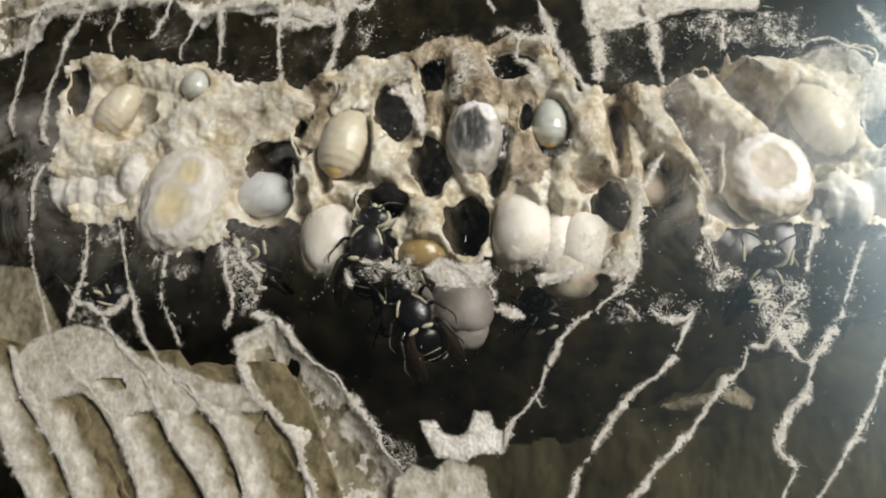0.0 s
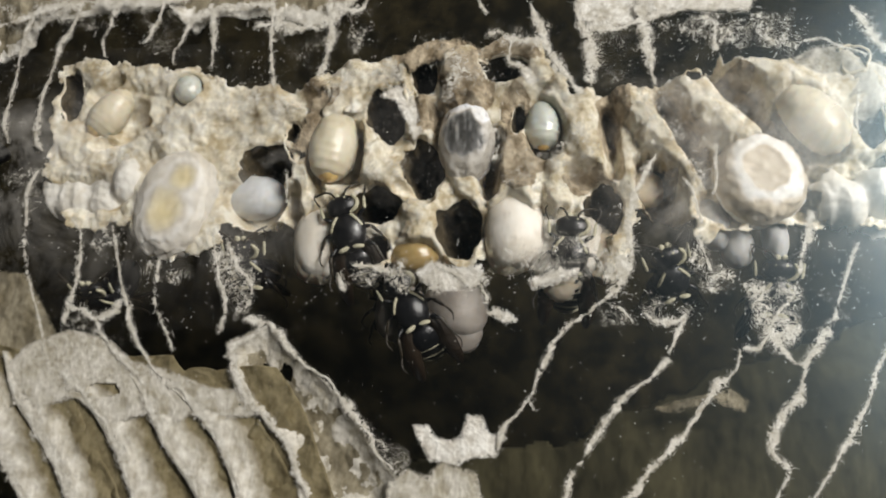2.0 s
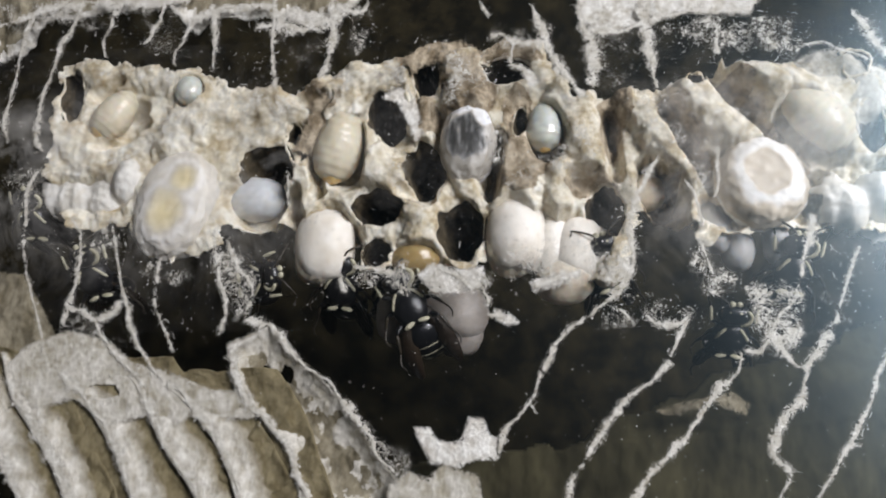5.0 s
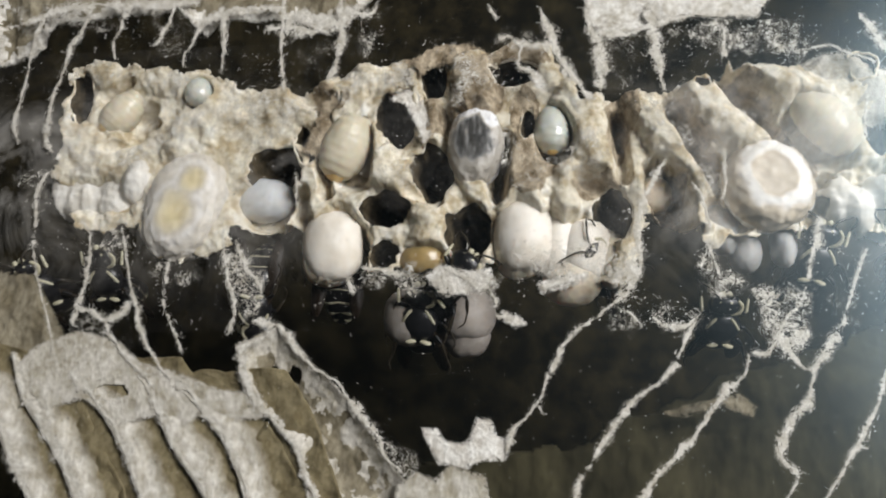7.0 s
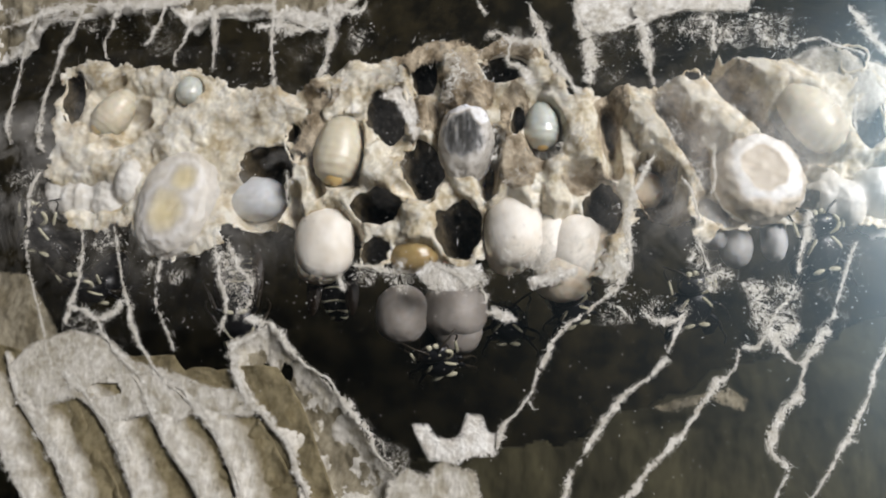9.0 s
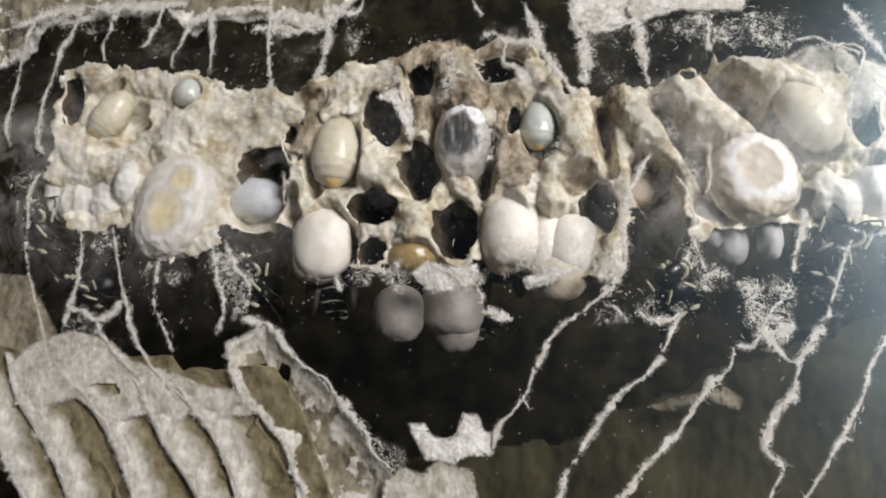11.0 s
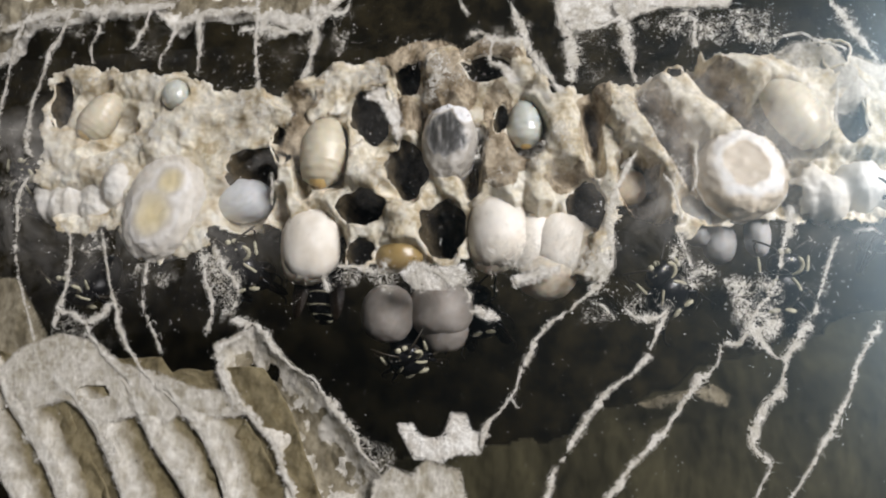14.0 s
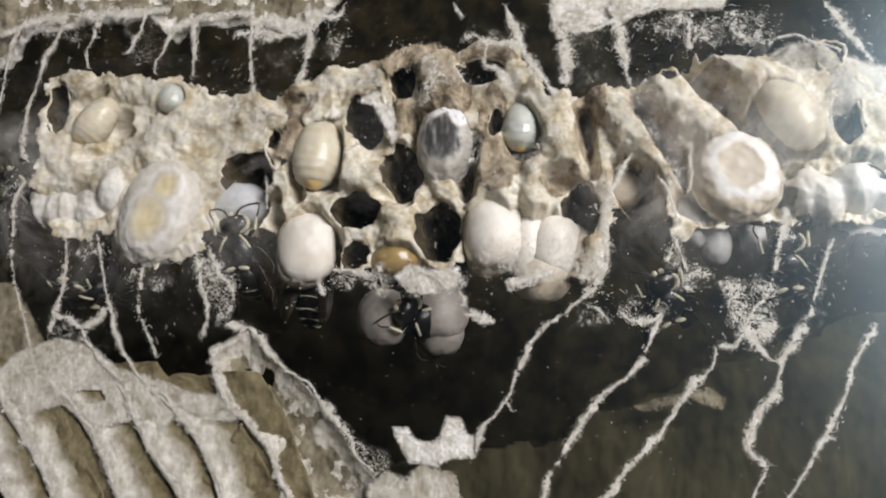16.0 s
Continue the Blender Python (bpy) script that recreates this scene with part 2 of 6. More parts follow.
pane = slab("window_1", (-180, 180, -4.2, -0.2, -140, 140), GLASS, "hazy window pane against which the nest is built")
pane.visible_shadow = False
film = tagged(link_mesh("window_film_1", [(x * MM, 0.8 * MM, z * MM) for x, z in ((-90, -10.5), (90, -10.5), (90, 31.5), (-90, 31.5))], [(0, 1, 2, 3)], FILM, False), "greasy silken film between the pane and the brood comb", kind="structure")
film.visible_shadow = False
slab("wall_window_1", (-1500, -180, -60, 40, -1200, 1200), WALL, "plain dim grey wall beside the window")
slab("wall_window_2", (180, 1500, -60, 40, -1200, 1200), WALL, "plain dim grey wall beside the window")
slab("wall_window_3", (-180, 180, -60, 40, 140, 1200), WALL, "plain dim grey wall above the window")
slab("wall_window_4", (-180, 180, -60, 40, -1200, -140), WALL, "plain dim grey wall below the window")
slab("wall_back", (-1500, 1500, -1700, -1600, -1200, 1200), WALL, "plain dim grey wall behind the viewer")
slab("wall_west", (-1600, -1500, -1700, 40, -1200, 1200), WALL, "plain dim grey side wall")
slab("wall_east", (1500, 1600, -1700, 40, -1200, 1200), WALL, "plain dim grey side wall")
slab("ceiling", (-1600, 1600, -1700, 40, 1200, 1300), WALL, "plain dim grey ceiling")
slab("floor", (-1600, 1600, -1700, 40, -1300, -1200), WALL, "plain dim grey floor")

# ---- the nest: hollow, envelope, comb ----
hollow = thing("nest_hollow", (0, 0, 0), "paper hollow of the nest behind the glass, coloured near-black for its shade", "wasp nest")
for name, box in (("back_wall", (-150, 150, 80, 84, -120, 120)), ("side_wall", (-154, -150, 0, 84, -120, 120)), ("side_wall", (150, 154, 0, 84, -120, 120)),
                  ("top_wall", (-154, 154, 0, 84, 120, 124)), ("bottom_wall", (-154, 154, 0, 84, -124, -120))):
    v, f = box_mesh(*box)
    part(name, v, f, HOLLOW_SHADE, hollow, smooth=False)

envelope = thing("nest_envelope", (0, 0, 0), "grey-white layered paper envelope of the nest stuck to the glass", "wasp nest")
FLAKES = []  # places round which loose pulp clings to the glass


def blotch(verts, faces, x, z, r, flat=0.6, y=0.03):
    """A torn flake with a jagged outline, flat on the glass."""
    n, turn, first = random.randint(7, 12), random.random() * 6.283, len(verts)
    stretch = 0.45 + 0.55 * random.random()
    for k in range(n):
        a = 6.283 * k / n
        q = r * (0.45 + 0.75 * random.random())
        u, w = q * math.cos(a), q * math.sin(a) * stretch
        verts.append(((x + u * math.cos(turn) - w * math.sin(turn)) * MM, (y + 0.02 * random.random()) * MM, (z + u * math.sin(turn) + w * math.cos(turn)) * MM))
    verts.append((x * MM, (y + 0.02) * MM, z * MM))
    verts.append((x * MM, (y + 0.06 + flat * r * 0.3) * MM, z * MM))
    for k in range(n):
        faces.append((first + k, first + (k + 1) % n, first + n))
        faces.append((first + k, first + n + 1, first + (k + 1) % n))


def hair(verts, faces, x, z, turn, length, thick, bend, y=0.03):
    """One fine fibre lying on the glass."""
    first, n = len(verts), 3
    for k in range(n + 1):
        t = thick * (1 - 0.75 * k / n)
        verts += [((x + e * t * math.sin(turn)) * MM, (y + d) * MM, (z - e * t * math.cos(turn)) * MM) for e, d in ((1, 0.0), (-1, 0.0), (0, 0.05))]
        x, z, turn = x + length / n * math.cos(turn), z + length / n * math.sin(turn), turn + bend / n
    for k in range(n):
        for i in range(3):
            j = (i + 1) % 3
            faces.append((first + 3 * k + i, first + 3 * k + j, first + 3 * k + 3 + j, first + 3 * k + 3 + i))


def set_core(ob, core):
    ob.data.attributes.new("core", "FLOAT", "POINT").data.foreach_set("value", core)
    return ob


def glue_line(points, width, rag=0.5, gaps=0.0, seed=0.0, label="", scatter=1.0):
    """A ragged seam of pulp where a paper layer meets the glass; points in mm across the pane."""
    step = 0.2
    run = curve_points(points, step)
    verts, faces, core, strands = [], [], [], []
    for i, p in enumerate(run):
        q = run[min(i + 1, len(run) - 1)] - run[max(i - 1, 0)]
        side = Vector((-q.y, q.x)).normalized()
        s = i * step
        swell = max(0.3, 1.0 + 1.6 * fbm(s * 0.22, seed, 1.3, 3))
        half = [max(0.12, 0.5 * width * swell * (1 + 0.9 * rag * fbm(s * 0.45, seed + 7 * k, 3.1, 3))) for k in (1, 2)]
        wob = 0.35 * width * fbm(s * 0.5, seed, 2.2) + 0.25 * fbm(s * 0.3, seed, 8.2)
        if scatter and random.random() < 0.2 * scatter:
            FLAKES.append((p.x, p.y, width))
        taper = min(1.0, (i + 1) / 5, (len(run) - i) / 5)
        thin = 1.0
        if gaps:
            thin = max(0.0, min(1.0, (fbm(s * 0.5, seed, 5.5) * 0.5 + 0.5 - gaps * 0.8) / 0.16))
        row = len(verts)
        for e, k in ((1, 2.0), (1, 1.0), (1, 0.5), (0, 0.0), (-1, 0.5), (-1, 1.0), (-1, 2.0)):
            h = half[0] if e > 0 else half[1]
            d = h * k + (0.22 * rag + 0.1 if k > 1.5 else 0.0)
            c = p + side * (e * d + wob)
            verts.append((c.x * MM, (0.02 + 0.03 * k * k) * MM, c.y * MM))
            core.append((0.95 - 0.50 * k if k <= 1 else 0.0) * (0.35 + 0.65 * taper) * (0.35 + 0.65 * thin))
        if i:
            faces += [(row - 7 + k, row - 6 + k, row + k + 1, row + k) for k in range(6)]
        for k in range(int(0.4 + 2.6 * rag * (0.3 + 0.7 * thin) * random.random() + 0.5)):
            e = random.choice((-1, 1))
            root = e * (half[0] if e > 0 else half[1]) * random.uniform(0.3, 1.1) + wob
            strands.append((p.x + side.x * root, p.y + side.y * root, math.atan2(side.y * e, side.x * e) + random.gauss(0, 1.1)))
    for x, z, turn in strands:
        hair(verts, faces, x, z, turn, 0.15 + 0.75 * random.random() ** 2.5, 0.010 + 0.018 * random.random(), random.gauss(0, 1.6))
    core += [1.5] * (len(verts) - len(core))
    return set_core(part("glue_seam", verts, faces, SEAM, envelope, label), core)


def lace(outline, density, seed=0.0, step=0.3):
    """A thin net of pulp smeared on the glass within an outline, denser where density is higher."""
    xs, zs = [p[0] for p in outline], [p[1] for p in outline]
    nx, nz = int((max(xs) - min(xs) + 4) / step), int((max(zs) - min(zs) + 4) / step)
    verts, faces, core = [], [], []
    for j in range(nz + 1):
        for i in range(nx + 1):
            x, z = min(xs) - 2 + i * step, min(zs) - 2 + j * step
            near = 9.0
            for (ax, az), (bx, bz) in zip(outline, outline[1:] + outline[:1]):
                ex, ez = bx - ax, bz - az
                t = max(0.0, min(1.0, ((x - ax) * ex + (z - az) * ez) / (ex * ex + ez * ez)))
                near = min(near, math.hypot(x - ax - ex * t, z - az - ez * t))
            if not inside(x, z, outline):
                near = -near
            k = max(0.0, min(1.0, (near + 1.6 * fbm(x * 0.4, z * 0.4, seed) + 0.6) / 1.8))
            core.append(k * density * (1 + 0.9 * fbm(x * 0.3, z * 0.3, seed + 3.0)))
            verts.append((x * MM, (0.05 + 0.03 * fbm(x, z, seed)) * MM, z * MM))
            if i and j:
                a = j * (nx + 1) + i
                faces.append((a - nx - 2, a - nx - 1, a, a - 1))
    faces = [q for q in faces if max(core[i] for i in q) > 0.1]
    used = sorted({i for q in faces for i in q})
    place = {i: k for k, i in enumerate(used)}
    return set_core(part("pulp_lace", [verts[i] for i in used], [[place[i] for i in q] for q in faces], SEAM, envelope), [core[i] for i in used])


def relief(name, x0, x1, z0, z1, step, depth_at, parent, mats, label="", mat_at=None, thick=0.25):
    """A sheet of paper whose depth behind the glass is depth_at(x, z); None leaves it open."""
    nx, nz = int((x1 - x0) / step), int((z1 - z0) / step)
    index, verts, faces, slots = {}, [], [], []
    for j in range(nz + 1):
        for i in range(nx + 1):
            x, z = x0 + i * step, z0 + j * step
            d = depth_at(x, z)
            if d is not None:
                index[i, j] = len(verts)
                verts.append((x * MM, max(d, 0.08) * MM, z * MM))
    for j in range(nz):
        for i in range(nx):
            q = [index.get(k) for k in ((i, j), (i + 1, j), (i + 1, j + 1), (i, j + 1))]
            if None not in q:
                faces.append(q)
                slots.append(mat_at(x0 + (i + 0.5) * step, z0 + (j + 0.5) * step) if mat_at else 0)
    ob = part(name, verts, faces, mats, parent, label)
    ob.data.polygons.foreach_set("material_index", slots)
    mod = ob.modifiers.new("thickness", "SOLIDIFY")
    mod.thickness, mod.offset = thick * MM, -1.0
    return ob


def inside(x, z, poly):
    hit = False
    for (ax, az), (bx, bz) in zip(poly, poly[1:] + poly[:1]):
        if (az > z) != (bz > z) and x < (bx - ax) * (z - az) / (bz - az) + ax:
            hit = not hit
    return hit


# comb relief: tubes that swell towards the glass, open cells that sink away
TUBES, VALLEYS, PITS, CELLS = [], [], [], []


def tube(a, b, r, rise=3.0):
    TUBES.append((Vector(a), Vector(b), r, rise))


def valley(a, b, r, deep):
    VALLEYS.append((Vector(a), Vector(b), r, deep))


def cell(c, rx, rz, turn=0.0, depth=12.0):
    CELLS.append((c[0], c[1], rx * 1.08, rz * 1.06, radians(turn), depth))


def pit(c, rx, rz, turn=0.0, depth=12.0):
    PITS.append((c[0], c[1], rx * 1.18, rz * 1.15, radians(turn), depth))


# open cells
cell((-55.2, 25.7), 1.7, 3.9, 6, 12)
cell((-24.6, 13.4), 3.9, 3.3, 0, 10)
cell((-20.0, 17.0), 1.6, 2.7, 8, 12)
cell((-7.2, 20.4), 2.4, 4.4, 18, 12)
cell((-1.7, 12.6), 2.9, 4.0, 6, 13)
cell((-1.7, 26.4), 1.8, 3.4, 0, 16)
cell((9.5, 26.8), 3.1, 1.9, 0, 14)
cell((3.2, 3.5), 3.2, 3.8, 0, 12)
cell((-8.4, 7.2), 3.6, 2.4, -8, 12)
cell((-8.5, 0.8), 2.2, 2.0, 0, 12)
pit((30.4, 8.3), 3.0, 5.6, 22, 9)
cell((57.7, 16.8), 1.9, 3.6, 0, 8)
cell((22.5, 5.7), 2.6, 3.4, 10, 9)
cell((35.3, 24.0), 1.1, 1.2, 0, 6)
cell((56.5, 26.2), 1.6, 2.0, 0, 7)
valley((23.8, 19.5), (24.2, 10.9), 1.1, 3.6)
cell((11.4, 18.9), 0.9, 2.6, -8, 6)
pit((-45.6, 20.8), 2.2, 3.8, -35, 4)
pit((-36.7, 25.3), 2.3, 2.5, 0, 4)
pit((-13.0, 14.9), 3.1, 5.2, 0, 5)
pit((14.9, 16.8), 2.9, 4.4, 0, 6)
pit((49.6, 16.2), 3.9, 6.2, 32, 5)
pit((-2.4, -1.0), 3.8, 3.0, 0, 5)
pit((-26.2, 8.4), 4.6, 4.4, 0, 9)
pit((-14.8, 1.6), 4.6, 6.2, 0, 7)
pit((10.1, 2.8), 4.2, 5.6, 0, 4)
pit((14.4, 1.0), 3.0, 5.6, 0, 5.5)
pit((18.2, 0.8), 4.4, 5.4, 0, 5.5)
pit((17.1, -4.6), 3.8, 3.0, 0, 4)
pit((4.4, 16.4), 3.4, 5.4, 0, 4)
pit((42.6, 9.6), 5.4, 5.6, -24, 5)
# hollows between the cells
valley((-55.0, 9.9), (-46.2, 10.0), 2.4, 2.0)
valley((50.1, 6.7), (58.3, 7.2), 4.0, 3.6)
valley((31.3, 21.1), (36.5, 10.0), 1.7, 5.0)
valley((38.8, 25.1), (44.8, 17.1), 2.0, 5.5)
valley((44.8, 17.1), (50.4, 10.5), 1.6, 4.6)
valley((8.0, 16.5), (7.2, 8.8), 1.3, 4.5)
valley((-20.9, 24.1), (-16.5, 22.7), 1.5, 3.2)
valley((-17.4, 20.8), (-17.1, 9.7), 1.0, 3.5)
valley((-51.5, 25.3), (-47.7, 27.8), 0.9, 2.2)
valley((-50.1, 17.0), (-43.0, 20.8), 0.8, 2.6)
valley((19.3, 10.7), (22.2, 9.0), 1.6, 3.5)
valley((0.1, 21.2), (0.6, 14.8), 1.0, 4.0)
valley((35.6, 6.1), (39.4, 5.2), 2.0, 3.5)
valley((-20.8, 9.9), (-20.1, 4.1), 1.4, 4.5)
valley((-4.7, 9.3), (-1.1, 7.9), 1.0, 2.4)
# walls of old cells seen from the side
tube((11.4, 15.1), (10.9, 7.4), 4.0, 3.4)
tube((16.7, 12.0), (16.2, 1.4), 2.3, 2.6)
tube((3.9, 27.8), (4.1, 22.6), 3.2, 4.0)
tube((26.8, 21.4), (33.7, 10.1), 3.0, 3.2)
tube((33.7, 10.1), (34.7, 3.8), 1.2, 2.2)
tube((35.1, 22.1), (42.2, 14.1), 3.3, 3.2)
tube((40.9, 25.5), (50.1, 22.1), 2.6, 2.4)
tube((17.7, 21.9), (21.6, 11.4), 3.6, 2.6)
tube((21.6, 12.2), (19.3, 10.7), 2.0, 1.4)
tube((-31.9, 24.7), (-38.4, 18.4), 4.0, 2.0)
tube((-52.9, 29.5), (-36.5, 26.7), 2.6, 1.8)
tube((-30.2, 24.1), (-18.2, 24.3), 3.0, 1.2)
tube((-11.7, 27.5), (-14.8, 22.0), 3.2, 3.0)
tube((-8.3, 13.1), (-5.5, 10.1), 3.2, 2.6)
tube((-1.8, 5.9), (-1.8, 1.5), 3.2, 2.5)
tube((-1.7, 22.1), (-2.0, 17.9), 1.8, 2.4)
tube((3.2, 11.4), (5.5, 8.0), 1.8, 2.0)
tube((-5.0, 27.1), (-3.6, 18.4), 1.2, 2.4)
tube((-10.1, 19.1), (-9.6, 15.3), 0.9, 1.6)
tube((9.4, 17.3), (11.4, 14.3), 1.8, 2.2)
tube((-56.4, 20.6), (-51.2, 15.4), 2.8, 1.4)
COMB_EDGE = [(-57.6, 22.9), (-57.7, 30.3), (-56.0, 31.1), (-53.1, 31.3), (-46.2, 30.5), (-44.2, 29.3), (-39.3, 28.6), (-36.2, 28.8), (-33.5, 27.7), (-31.6, 26.4), (-24.2, 25.2), (-20.0, 25.1), (-17.9, 26.1), (-13.3, 27.6), (-11.3, 28.8), (-8.4, 29.1),
             (-5.9, 30.0), (-3.5, 30.9), (-1.4, 32.0), (3.1, 31.7), (5.4, 29.5), (7.6, 31.4), (11.2, 31.5), (14.7, 30.9), (15.9, 27.5), (17.7, 24.8), (19.6, 22.6), (22.7, 22.4), (25.4, 23.1), (28.8, 22.5), (33.8, 24.5), (36.5, 26.1),
             (38.7, 26.8), (44.6, 26.5), (49.0, 25.8), (51.6, 23.8), (56.0, 24.0), (61.4, 22.2), (65.5, 16.4), (63.9, 2.8), (57.9, 2.8), (52.5, 3.6), (47.0, 3.3), (42.1, 2.7), (37.8, 2.4), (35.6, 0.8), (34.4, 2.2),
             (33.0, 4.8), (27.1, 5.5), (26.5, 1.1), (25.4, -2.7), (22.8, -4.1), (18.1, -4.0), (14.5, -0.9), (7.0, 0.1), (6.1, -1.6), (1.0, -1.5), (-4.4, -2.3), (-10.7, -1.9), (-11.0, 1.8), (-12.5, 4.7), (-18.9, 4.7), (-20.5, 4.5), (-23.0, 4.8), (-25.5, 5.9), (-28.4, 5.0),
             (-31.4, 1.2), (-36.7, -0.3), (-41.9, 1.5), (-44.4, 5.2), (-50.8, 4.4), (-53.6, 5.2), (-56.3, 9.1), (-57.8, 14.0), (-57.6, 19.3)]

def comb_pit(x, z):
    best, lip = 0.0, 0.0
    for cx, cz, rx, rz, a, depth in PITS:
        if abs(x - cx) > 8 or abs(z - cz) > 8:
            continue
        u, w = x - cx, z - cz
        u, w = u * math.cos(a) + w * math.sin(a), -u * math.sin(a) + w * math.cos(a)
        r = max(0.0, math.hypot(u / rx, w / rz) * (1 + 0.14 * fbm(x * 0.35, z * 0.35, cx)))
        if r < 1.0:
            k = min(1.0, (1.0 - r) / 0.5)
            best = max(best, 0.8 * depth * k * k * (3 - 2 * k))
    return best


def cell_radius(x, z, one):
    cx, cz, rx, rz, a, depth = one
    u, w = x - cx, z - cz
    u, w = u * math.cos(a) + w * math.sin(a), -u * math.sin(a) + w * math.cos(a)
    t = math.atan2(w, u)
    return math.hypot(u / rx, w / rz) / (1 + 0.26 * fbm(math.cos(t) * 1.5, math.sin(t) * 1.5, cx, 2))


def strand_distance(x, z, a, b, r):
    ab = b - a
    t = max(0.0, min(1.0, (Vector((x, z)) - a).dot(ab) / ab.length_squared))
    return (Vector((x, z)) - a - ab * t).length / r


def comb_surface(x, z):
    d = 3.0 + 1.0 * fbm(x * 0.12, z * 0.12) + 0.30 * fbm(x * 0.5, z * 0.5, 2.0) + 0.07 * fbm(x * 1.3, z * 1.3, 7.0)
    rise, sunk = 0.0, 0.0
    k = 0.30 * fbm(x * 0.4, z * 0.4, 5.0)
    for a, b, r, high in TUBES:
        q = strand_distance(x, z, a, b, r) + k
        if q < 1:
            rise = max(rise, 0.8 * high * max(0.0, 1 - max(0.0, q) ** 2) ** 0.8)
    for a, b, r, deep in VALLEYS:
        q = strand_distance(x, z, a, b, 1.35 * r) + k
        if q < 1:
            q = max(0.0, q)
            sunk = max(sunk, deep * (1 - q * q) ** 1.5)
    return max(0.6, d - rise) + max(sunk, comb_pit(x, z))


def comb_depth(x, z):
    k = 1.2 * fbm(x * 0.35, z * 0.35, 4.0)
    if not inside(x + k, z + 1.2 * fbm(x * 0.35, z * 0.35, 9.0), COMB_EDGE):
        return None
    for one in CELLS:
        if abs(x - one[0]) < 8 and abs(z - one[1]) < 8 and cell_radius(x, z, one) < 1.0:
            return None
    return comb_surface(x, z)


def open_cell(one, label):
    """One open cell: a rolled paper lip and a stained cup behind it, coloured darker for the shade inside."""
    cx, cz, rx, rz, a, depth = one
    n, verts, faces, slots = 64, [], [], []
    depth *= 0.7
    rings = ((1.20, 0.60), (1.11, 0.13), (1.0, 0.10), (0.97, 0.45), (0.92, 0.9), (0.88, 1.9), (0.84, 3.2), (0.78, 0.62 * depth), (0.70, 0.82 * depth), (0.52, 0.96 * depth), (0.26, depth))
    for r, d in rings:
        for k in range(n):
            t = 2 * math.pi * k / n
            q = r * (1 + 0.26 * fbm(math.cos(t) * 1.5, math.sin(t) * 1.5, cx, 2))
            u, w = rx * q * math.cos(t), rz * q * math.sin(t)
            x, z = cx + u * math.cos(a) - w * math.sin(a), cz + u * math.sin(a) + w * math.cos(a)
            y = comb_surface(x, z) + d + (0.35 * fbm(x * 0.8, z * 0.8, d) if r < 0.97 else 0.06 * fbm(x * 2, z * 2, 1))
            verts.append((x * MM, max(0.3, y) * MM, z * MM))
    for j in range(len(rings) - 1):
        for k in range(n):
            b = (k + 1) % n
            faces.append((j * n + k, j * n + b, (j + 1) * n + b, (j + 1) * n + k))
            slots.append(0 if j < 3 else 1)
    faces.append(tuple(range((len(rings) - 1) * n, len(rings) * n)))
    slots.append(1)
    ob = part("open_cell", verts, faces, [COMB, SHADED_LINING], comb, label)
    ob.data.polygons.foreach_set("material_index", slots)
    return ob


comb = thing("brood_comb", (0, 0.5, 0), "cream paper brood comb with open and silk-capped cells", "honeycomb")


def comb_slot(x, z):
    return 1 if any(math.hypot((x - cx) / rx, (z - cz) / rz) + 0.35 * fbm(x * 0.3, z * 0.3, cx) < 1 for cx, cz, rx, rz in OLD_AND_SHADED) else 0


# browner patches: old paper, and painted shade along the valleys between tubes
OLD_AND_SHADED = [(*(4.3, 24.8), 4.5, 5.0), (*(11.0, 13.1), 4.6, 4.6), (*(-1.4, 30.8), 6.0, 2.4), (*(-16.5, 23.4), 3.0, 2.6), (*(10.3, 29.6), 4.0, 2.4), (*(11.0, 20.1), 2.0, 4.5), (*(24.5, 19.8), 2.2, 4.0), (*(-1.6, 20.0), 2.0, 3.0), (*(31.8, 20.0), 2.2, 2.4), (*(33.5, 16.3), 2.0, 2.6), (*(35.3, 12.6), 1.9, 2.4), (*(40.3, 23.1), 2.6, 2.2), (*(42.8, 19.9), 2.2, 2.2), (*(45.4, 16.1), 2.0, 2.2), (*(48.3, 12.4), 2.0, 2.0), (*(23.4, 17.0), 1.2, 4.0), (*(7.9, 12.0), 1.6, 3.6), (*(-17.4, 15.6), 1.2, 4.0), (*(20.7, 9.4), 3.0, 1.8), (*(29.6, 8.7), 3.0, 4.4)]
relief("comb_paper", -66, 74, -8, 36, 0.2, comb_depth, comb, [COMB, TUBE], mat_at=comb_slot)
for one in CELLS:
    open_cell(one, "open cell with a stained lining, darkened for its inner shade")


